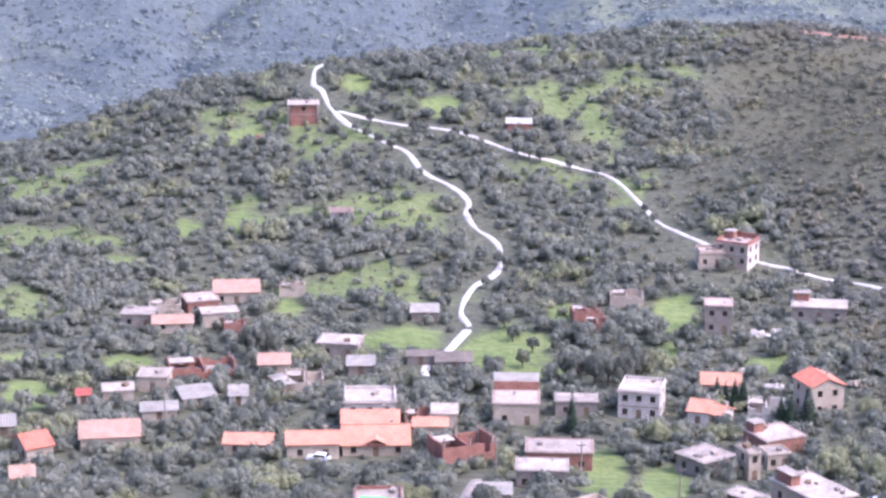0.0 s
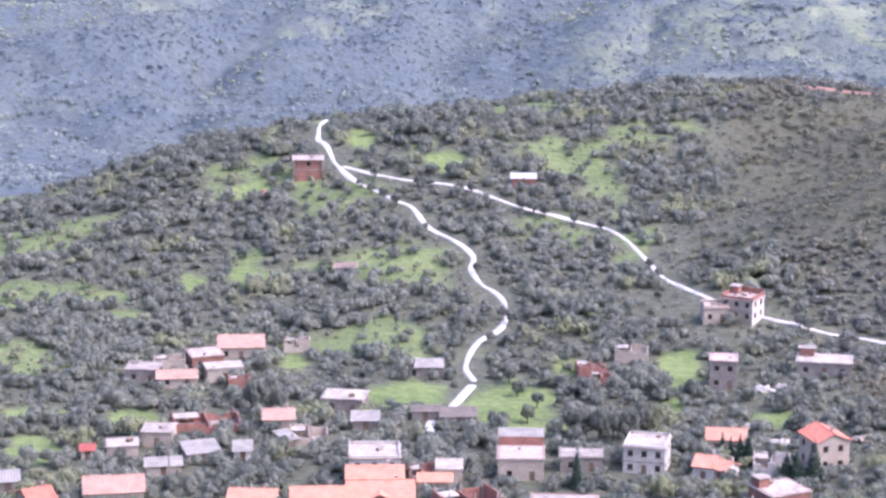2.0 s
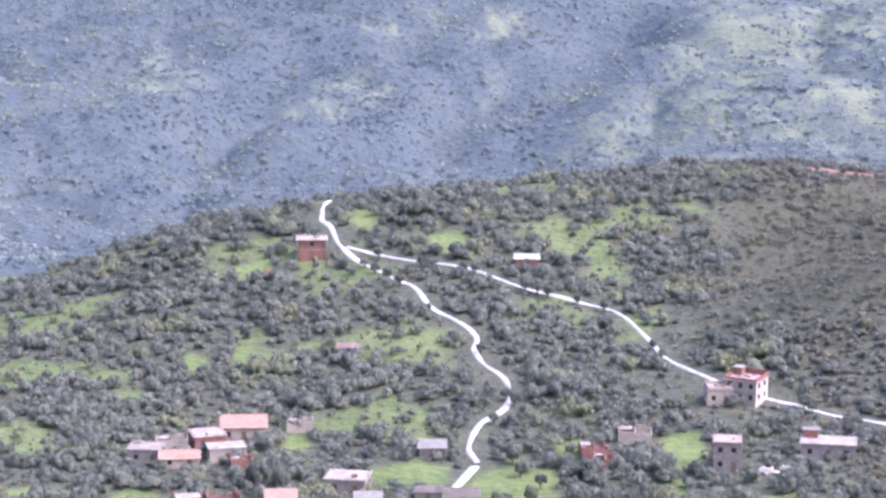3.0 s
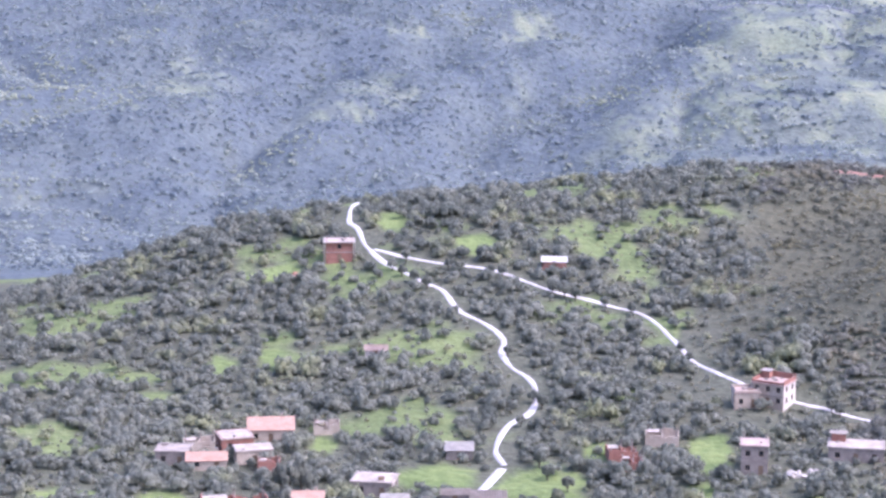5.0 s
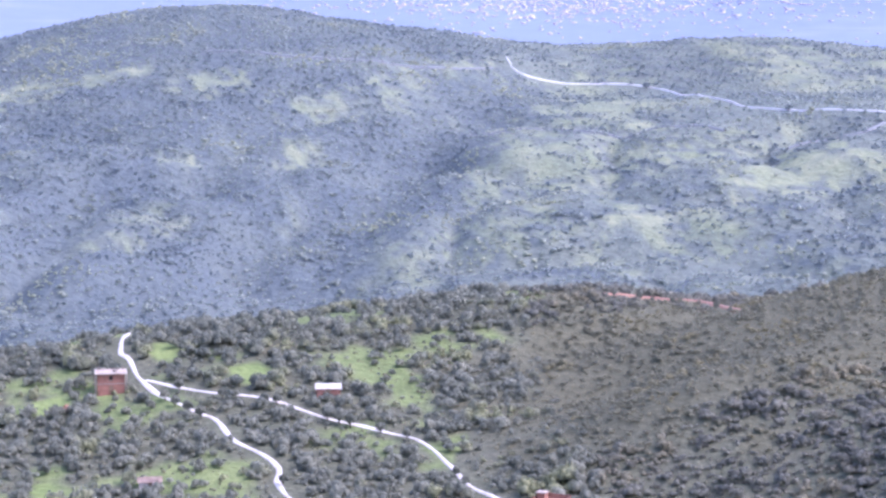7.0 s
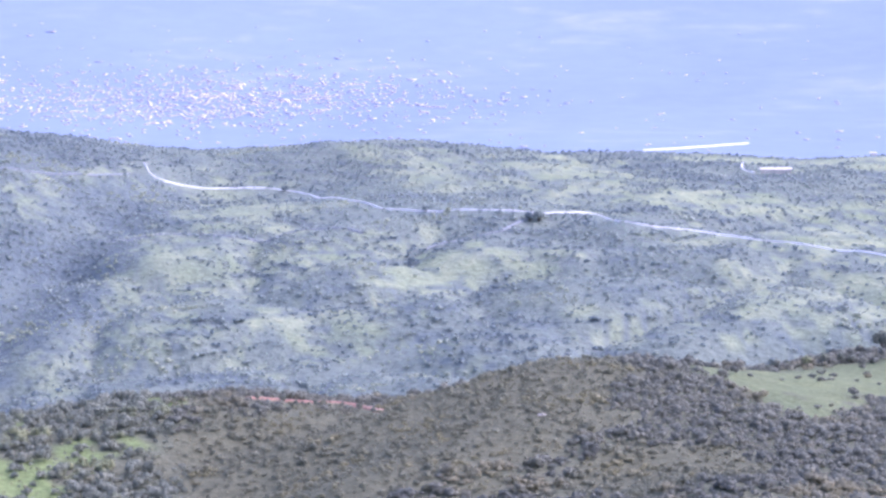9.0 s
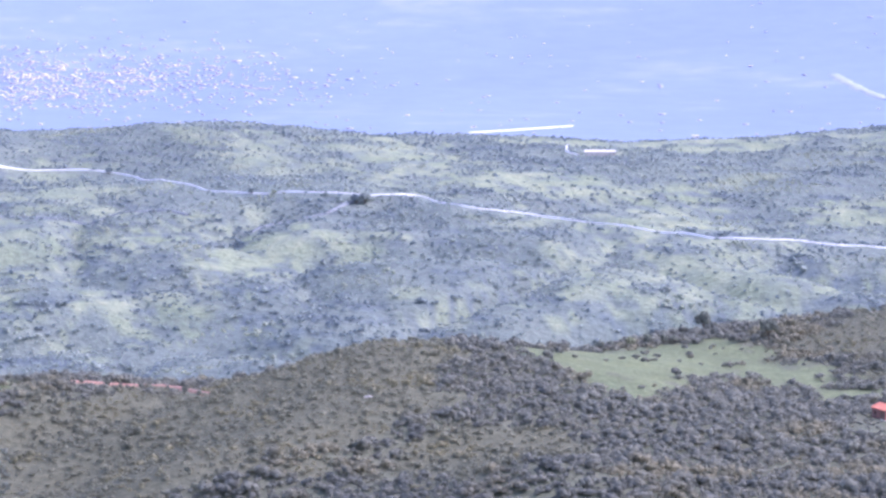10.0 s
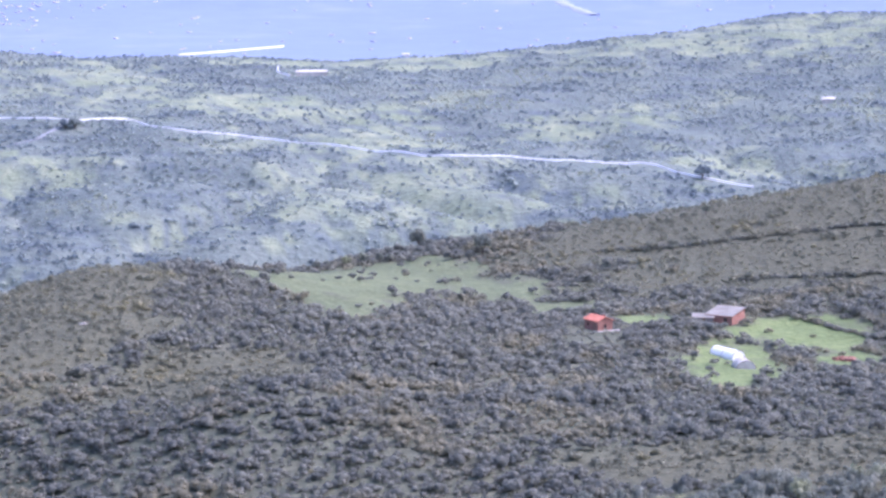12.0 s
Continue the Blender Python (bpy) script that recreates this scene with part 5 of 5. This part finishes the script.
meadow_tree(-189.3, 572.0, 18.0, 1.8, "olive tree at the edge of the track")
meadow_tree(-184.8, 567.1, 18.0, 1.9, "olive tree at the edge of the track")
meadow_tree(-180.1, 563.4, 18.0, 2.1, "olive tree at the edge of the track")
meadow_tree(-175.7, 560.6, 17.0, 2.0, "olive tree at the edge of the track")
meadow_tree(-127.0, 486.7, 15.0, 1.9, "olive tree at the edge of the track")
meadow_tree(-124.3, 483.3, 14.0, 1.9, "olive tree at the edge of the track")
meadow_tree(-125.4, 469.0, 15.0, 1.5, "olive tree at the edge of the track")
meadow_tree(-142.2, 518.9, 15.0, 1.6, "olive tree at the edge of the track")
meadow_tree(128.7, 834.6, -9.0, 4.2)
meadow_tree(146.3, 796.2, -10.0, 4.2)


def scatter(x0, x1, y0, y1, step, seed, spread=0.48):
    """Points on a shaken grid, with their distance and direction from the look-out."""
    rng = np.random.default_rng(seed)
    gx, gy = np.meshgrid(np.arange(x0, x1, step), np.arange(y0, y1, step))
    x = gx.ravel() + rng.uniform(-spread, spread, gx.size) * step
    y = gy.ravel() + rng.uniform(-spread, spread, gx.size) * step
    return x, y, rng


def on_plot(x, y, margin):
    hit = np.zeros(len(x), bool)
    for fx, fy, c, s, hw, hd in FOOTPRINTS:
        u, v = c * (x - fx) + s * (y - fy), -s * (x - fx) + c * (y - fy)
        hit |= (np.abs(u) < hw + margin) & (np.abs(v) < hd + margin)
    return hit


ROADS = ((TRACK_WEST, 2.9), (TRACK_EAST, 2.7), (VILLAGE_STREET, 5.6), (VILLAGE_LANE, 2.5), (YARD_LANE, 2.5), (CORNER_YARD, 3.2), (CREST_TRACK, 3.2))


def on_road(x, y, margin=0.0):
    hit = np.zeros(len(x), bool)
    for line, reach in ROADS:
        hit |= near_line(x, y, line, reach + margin)
    return hit


def stamp(name, templates, x, y, z, size, tall, mat, label, category, rng, drift=0.0, smooth=True):
    """One joined mass of many plants, each a turned and scaled copy of one of the templates, with a tone of its own."""
    which = rng.integers(len(templates), size=len(x))
    turn, tone = rng.uniform(0, 6.283, len(x)), np.clip(rng.random(len(x)) + drift * (waves(x, y, 55, 31.0) + waves(x, y, 140, 32.0)), 0, 1)
    verts, faces, tones, count = [], [], [], 0
    for k, (v, f) in enumerate(templates):
        pick = np.flatnonzero(which == k)
        if not len(pick):
            continue
        c, s = np.cos(turn[pick])[:, None], np.sin(turn[pick])[:, None]
        r, h = size[pick][:, None], tall[pick][:, None]
        px = x[pick][:, None] + r * (c * v[:, 0] - s * v[:, 1])
        py = y[pick][:, None] + r * (s * v[:, 0] + c * v[:, 1])
        pz = z[pick][:, None] + h * v[:, 2]
        verts.append(np.stack([px, py, pz], -1).reshape(-1, 3))
        faces.append((f[None] + (np.arange(len(pick)) * len(v))[:, None, None]).reshape(-1, 3) + count)
        tones.append(np.repeat(tone[pick], len(v)))
        count += len(pick) * len(v)
    mesh = mesh_from(name, np.concatenate(verts), np.concatenate(faces), (mat,), (("tone", np.concatenate(tones)),), smooth)
    return tagged(new(name, mesh), label, category, kind="stuff")


def plant_groves():
    mid_crowns = [crown(30 + i, 6, 84, 0.155) for i in range(10)]
    low_crowns = [crown(50 + i, 4, 50, 0.175, 0.75) for i in range(10)]
    x, y, rng = scatter(-340, 345, 262, 900, 3.4, 5, 0.7)
    r, a = np.hypot(x, y), np.degrees(np.arctan2(x, y))
    keep = (a > -29.5) & (a < 22.5) & (r > 285) & (r < 880)
    x, y = x[keep], y[keep]
    r = np.hypot(x, y)
    ux, uy = x / r, y / r
    meadow = inside(x, y, MEADOWS + PASTURES)
    dry = inside(x, y, DRY_SLOPES)
    scrub = (x > -60 - (y - 500) * 0.28) & (y > 440)
    clearing = (r > 470) & (waves(x, y, 26, 11.0) * 3 + waves(x, y, 7, 12.0) > 0.8) & ~scrub
    luck = rng.random(len(x))
    clump = waves(x, y, 19, 41.0) + 0.6 * waves(x, y, 8, 42.0)
    hedge = near_line(x, y, HEDGE_UPPER, 2.0) | near_line(x, y, HEDGE_LOWER, 2.0) | near_line(x, y, HEDGE_FIELD, 4.0) | near_line(x, y, SKYLINE_TREES, 5.0)
    bald = inside(x, y, [(262, 770, 100, 95)])
    # growth is thinned on back slopes that face away from the camera's view
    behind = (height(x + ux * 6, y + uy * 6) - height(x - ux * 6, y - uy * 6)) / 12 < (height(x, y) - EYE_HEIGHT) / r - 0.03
    keep = ~((dry > 0.4) & (luck > 0.85 + 0.5 * clump) & ~hedge) & ~((bald > 0.4) & (luck > 0.3) & ~hedge) & ~((r < 318) & (x > -95) & (luck > 0.2)) & ~on_plot(x, y, 0.7) & ~on_road(x, y, 0.5)
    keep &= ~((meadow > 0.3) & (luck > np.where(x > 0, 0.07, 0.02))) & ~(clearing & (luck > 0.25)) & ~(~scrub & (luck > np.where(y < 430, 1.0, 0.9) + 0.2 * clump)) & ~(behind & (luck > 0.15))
    size = np.where(scrub, 0.8 + 1.7 * rng.random(len(x)) ** 2.2 + 0.6 * np.clip(clump, 0, 1), 1.0 + 1.6 * rng.random(len(x)) ** 1.4 + 0.5 * np.clip(clump, -0.5, 1))
    size = np.where(dry > 0.4, rng.uniform(0.5, 1.2, len(x)) + 0.9 * np.clip(clump, 0, 1), size)
    size = np.where(hedge, rng.uniform(1.2, 2.2, len(x)), size)
    # low growth where taller plants would hide tracks and house fronts from the camera
    hides_track, front = np.zeros(len(x), bool), np.zeros(len(x), bool)
    for line, reach, share in ((TRACK_WEST, 1.8, 0.72), (TRACK_EAST, 1.6, 0.35), (VILLAGE_STREET, 3.0, 0.9), (VILLAGE_LANE, 1.8, 0.9), (YARD_LANE, 1.6, 0.9), (CREST_TRACK, 2.0, 0.9)):
        for k in (3.0, 6.0, 8.5):
            hides_track |= near_line(x + ux * k, y + uy * k, line, reach) & (luck < share)
    hides_track &= ~(inside(x, y, [(-181, 565, 8, 10)]) > 0.5)
    for k in (3.0, 6.0):
        front |= on_plot(x + ux * k, y + uy * k, -0.6)
    # plants kept low here to open the camera's view of three buildings
    yard = inside(x, y, [(144, 613, 9, 20), (-116, 348, 9, 7), (-76, 482, 7, 8)]) > 0.5
    size = np.where(yard, np.minimum(size, 0.7), size)
    size = np.where(hides_track, np.minimum(size, rng.uniform(0.5, 1.1, len(x))), size)
    size = np.where(front & (rng.random(len(x)) < 0.22), np.minimum(size, rng.uniform(0.6, 1.3, len(x))), size)
    x, y, size, dry, scrub, r = (v[keep] for v in (x, y, size, dry, scrub, r))
    z = height(x, y) - 0.15
    tall = size * rng.uniform(0.95, 1.5, len(x))
    single = np.zeros(len(x), bool)
    choice = np.flatnonzero(~scrub & (size > 1.7) & (y < 470))
    single[choice[np.argsort(r[choice])[:300]]] = True
    trees = [standing_tree(i, "grey-green olive tree with a broad uneven crown", "village olive trees") for i in range(6)]
    for n, i in enumerate(np.flatnonzero(single)):
        m = pose(x[i], y[i], z[i], 0, 0, float(rng.uniform(0, 360)))
        tree = trees[n] if n < 6 else copy_thing(trees[n % 6], m)
        tree.matrix_basis = m @ Matrix.Diagonal((size[i], size[i], tall[i], 1))
    grove = ~single & ~scrub
    stamp("grove", mid_crowns, x[grove], y[grove], z[grove], size[grove], tall[grove], LEAVES, "dense grove of grey-green olive trees over the hill", "trees", rng, 0.25)
    for name, pick, mat, label in (("maquis", scrub & (dry <= 0.4), MAQUIS_LEAVES, "dense dark maquis shrubs covering the slope"),
                                   ("broom", scrub & (dry > 0.4), SCRUB_LEAVES, "low dull-green bushes on the dry slopes")):
        stamp(name, low_crowns, x[pick], y[pick], z[pick], size[pick] * 1.15, tall[pick] * 0.9, mat, label, "shrubs", rng, 0.3)
    for line in (HEDGE_UPPER, HEDGE_LOWER, HEDGE_FIELD):
        hx, hy = [], []
        for (ax, ay), (bx, by) in zip(line, line[1:]):
            k = np.arange(0, 1, 0.9 / math.hypot(bx - ax, by - ay))
            hx, hy = np.concatenate([hx, ax + (bx - ax) * k]), np.concatenate([hy, ay + (by - ay) * k])
        hx, hy = hx + rng.uniform(-0.8, 0.8, len(hx)), hy + rng.uniform(-0.8, 0.8, len(hx))
        size = rng.uniform(0.7, 1.7, len(hx))
        stamp("hedge", low_crowns, hx, hy, height(hx, hy) - 0.2, size, size, MAQUIS_LEAVES, "dark overgrown hedge along a field bank", "hedge", rng, 0.2)
    # small tufts on the open slopes and between the bushes
    x, y, rng = scatter(-340, 345, 300, 880, 2.0, 9, 0.7)
    r, a = np.hypot(x, y), np.degrees(np.arctan2(x, y))
    dry = inside(x, y, DRY_SLOPES) > 0.3
    keep = (a > -29) & (a < 22.5) & (r < 870) & (rng.random(len(x)) < np.where(dry, 0.8 + 0.3 * waves(x, y, 14, 43.0), 0.25)) & ~on_plot(x, y, 0.5) & ~on_road(x, y, 0.3) & (inside(x, y, MEADOWS + PASTURES) < 0.3)
    x, y, dry = x[keep], y[keep], dry[keep]
    size = 0.35 + 0.8 * rng.random(len(x)) ** 2
    tiny = [crown(70 + i, 1, 6, 0.34, 0.7) for i in range(6)]
    stamp("low_scrub", tiny, x, y, height(x, y) - 0.2, size, size * 0.9, SCRUB_LEAVES, "low tufts of scrub on the open slopes", "shrubs", rng, 0.2)
    # undergrowth that closes the gaps of the maquis
    x, y, rng = scatter(-330, 345, 400, 880, 2.3, 17, 0.7)
    r, a = np.hypot(x, y), np.degrees(np.arctan2(x, y))
    keep = (a < 22.5) & (r < 870) & (a > -29) & (inside(x, y, DRY_SLOPES) < 0.4) & (rng.random(len(x)) < np.where(x > -60 - (y - 500) * 0.28, 0.9, 0.5)) & (inside(x, y, [(144, 613, 9, 20), (-76, 482, 7, 8)]) < 0.5) & ~on_plot(x, y, 0.5) & ~on_road(x, y, 0.3) & (inside(x, y, MEADOWS + PASTURES) < 0.3)
    x, y = x[keep], y[keep]
    size = 0.7 + 0.9 * rng.random(len(x)) ** 1.5
    scrub = x > -60 - (y - 500) * 0.28
    glade = (waves(x, y, 26, 11.0) * 3 + waves(x, y, 7, 12.0) > 0.75) & (rng.random(len(x)) < 0.8)
    for pick, mat, label in ((scrub, MAQUIS_LEAVES, "low dark undergrowth between the maquis shrubs"), (~scrub & ~glade, LEAVES, "low grey-green bushes between the olive trees")):
        stamp("undergrowth", tiny, x[pick], y[pick], height(x[pick], y[pick]) - 0.2, size[pick], size[pick], mat, label, "shrubs", rng, 0.3)
    # far hillside: thick scrub in the water lines and along the terrace walls, single trees in the open groves
    x, y, rng = scatter(-1150, 900, 880, 2400, 5.0, 12, 0.7)
    r, a = np.hypot(x, y), np.degrees(np.arctan2(x, y))
    keep = (a > -28.5) & (a < 22) & (r > 950) & (r < 2330) & ~near_line(x, y, FAR_ROAD, 6) & ~(near_line(x + 9 * x / r, y + 9 * y / r, FAR_ROAD, 5) & (rng.random(len(x)) < 0.75))
    x, y, r = x[keep], y[keep], r[keep]
    z = height(x, y)
    open_ground, orchard = inside(x, y, FAR_MEADOWS + WEST_MEADOWS, 1.3), inside(x, y, FAR_GROVES, 1.2)
    terrace, near_gully = terrace_bank(x, y, z), gully_shade(x, y)
    thick = 0.66 + 0.5 * waves(x, y, 60, 21.0) + 0.35 * waves(x, y, 20, 22.0) + 0.4 * terrace + 0.35 * near_gully - 0.28 * orchard - 0.95 * open_ground + np.where(x < -330, 0.4, 0.0)
    thick = thick * np.where((np.arctan2(x, y) > radians(-14)) & (r < 1230), 0.3, 1.0)
    thick = np.where(open_ground > 0.5, 0.09, np.maximum(thick, 0.12))
    luck = rng.random(len(x))
    keep = luck < thick
    x, y, z, orchard, terrace, r = (v[keep] for v in (x, y, z, orchard, terrace, r))
    for row in (TERRACE_ONE, TERRACE_TWO, TERRACE_THREE, TERRACE_FOUR):
        for (ax, ay), (bx, by) in zip(row, row[1:]):
            k = rng.random(14)
            tx, ty = ax + (bx - ax) * k, ay + (by - ay) * k + rng.uniform(-1.5, 1.5, 14)
            x, y, z = np.concatenate([x, tx]), np.concatenate([y, ty]), np.concatenate([z, height(tx, ty)])
            orchard, terrace = np.concatenate([orchard, np.zeros(14)]), np.concatenate([terrace, np.ones(14, bool)])
    size = 1.1 + 2.0 * rng.random(len(x)) ** 3 + 0.6 * np.clip(waves(x, y, 40, 23.0), 0, 1)
    size = np.where(orchard > 0.5, rng.uniform(1.0, 2.3, len(x)), size) * np.where(terrace, 1.15, 1.0)
    far_crowns = [crown(90 + i, 1 + i % 2, 6, 0.34, 0.8) for i in range(8)]
    stamp("far_woods", far_crowns, x, y, z - 0.4, size * 1.1, size * 0.85, HAZY_FAR_LEAVES, "scattered trees and scrub over the far hillside", "trees", rng, 0.5)


plant_groves()


def town():
    """Little houses of a far town in the basin, seen as pale specks."""
    rng = np.random.default_rng(4)
    n = 2200
    a = np.radians(np.concatenate([rng.normal(-8.0, 3.4, 1900), rng.uniform(-18, 20, n - 1900)]))
    r = np.concatenate([rng.normal(3670, 150, 1900), rng.uniform(2900, 4300, n - 1900)])
    x, y = r * np.sin(a), r * np.cos(a)
    v = np.array([(sx, sy, sz) for sz in (-1.0, 1.0) for sx, sy in ((-1, -1), (1, -1), (1, 1), (-1, 1))], float)
    v = np.concatenate([v, [(-1, 0, 1.6), (1, 0, 1.6)]]) * np.array([1.7, 1.0, 1.0])
    f = np.array([(0, 1, 5), (0, 5, 4), (1, 2, 6), (1, 6, 5), (2, 3, 7), (2, 7, 6), (3, 0, 4), (3, 4, 7), (4, 5, 9), (4, 9, 8), (6, 7, 8), (6, 8, 9), (4, 8, 7), (5, 6, 9)])
    size = rng.uniform(1.0, 2.4, n) * np.where(rng.random(n) < 0.05, 2.0, 1.0)
    stamp("far_town", [(v, f)], x, y, height(x, y) + 1.0, size, rng.uniform(0.3, 0.7, n), TOWN_WALLS, "pale houses of a distant town in the valley", "town", rng, smooth=False)


town()
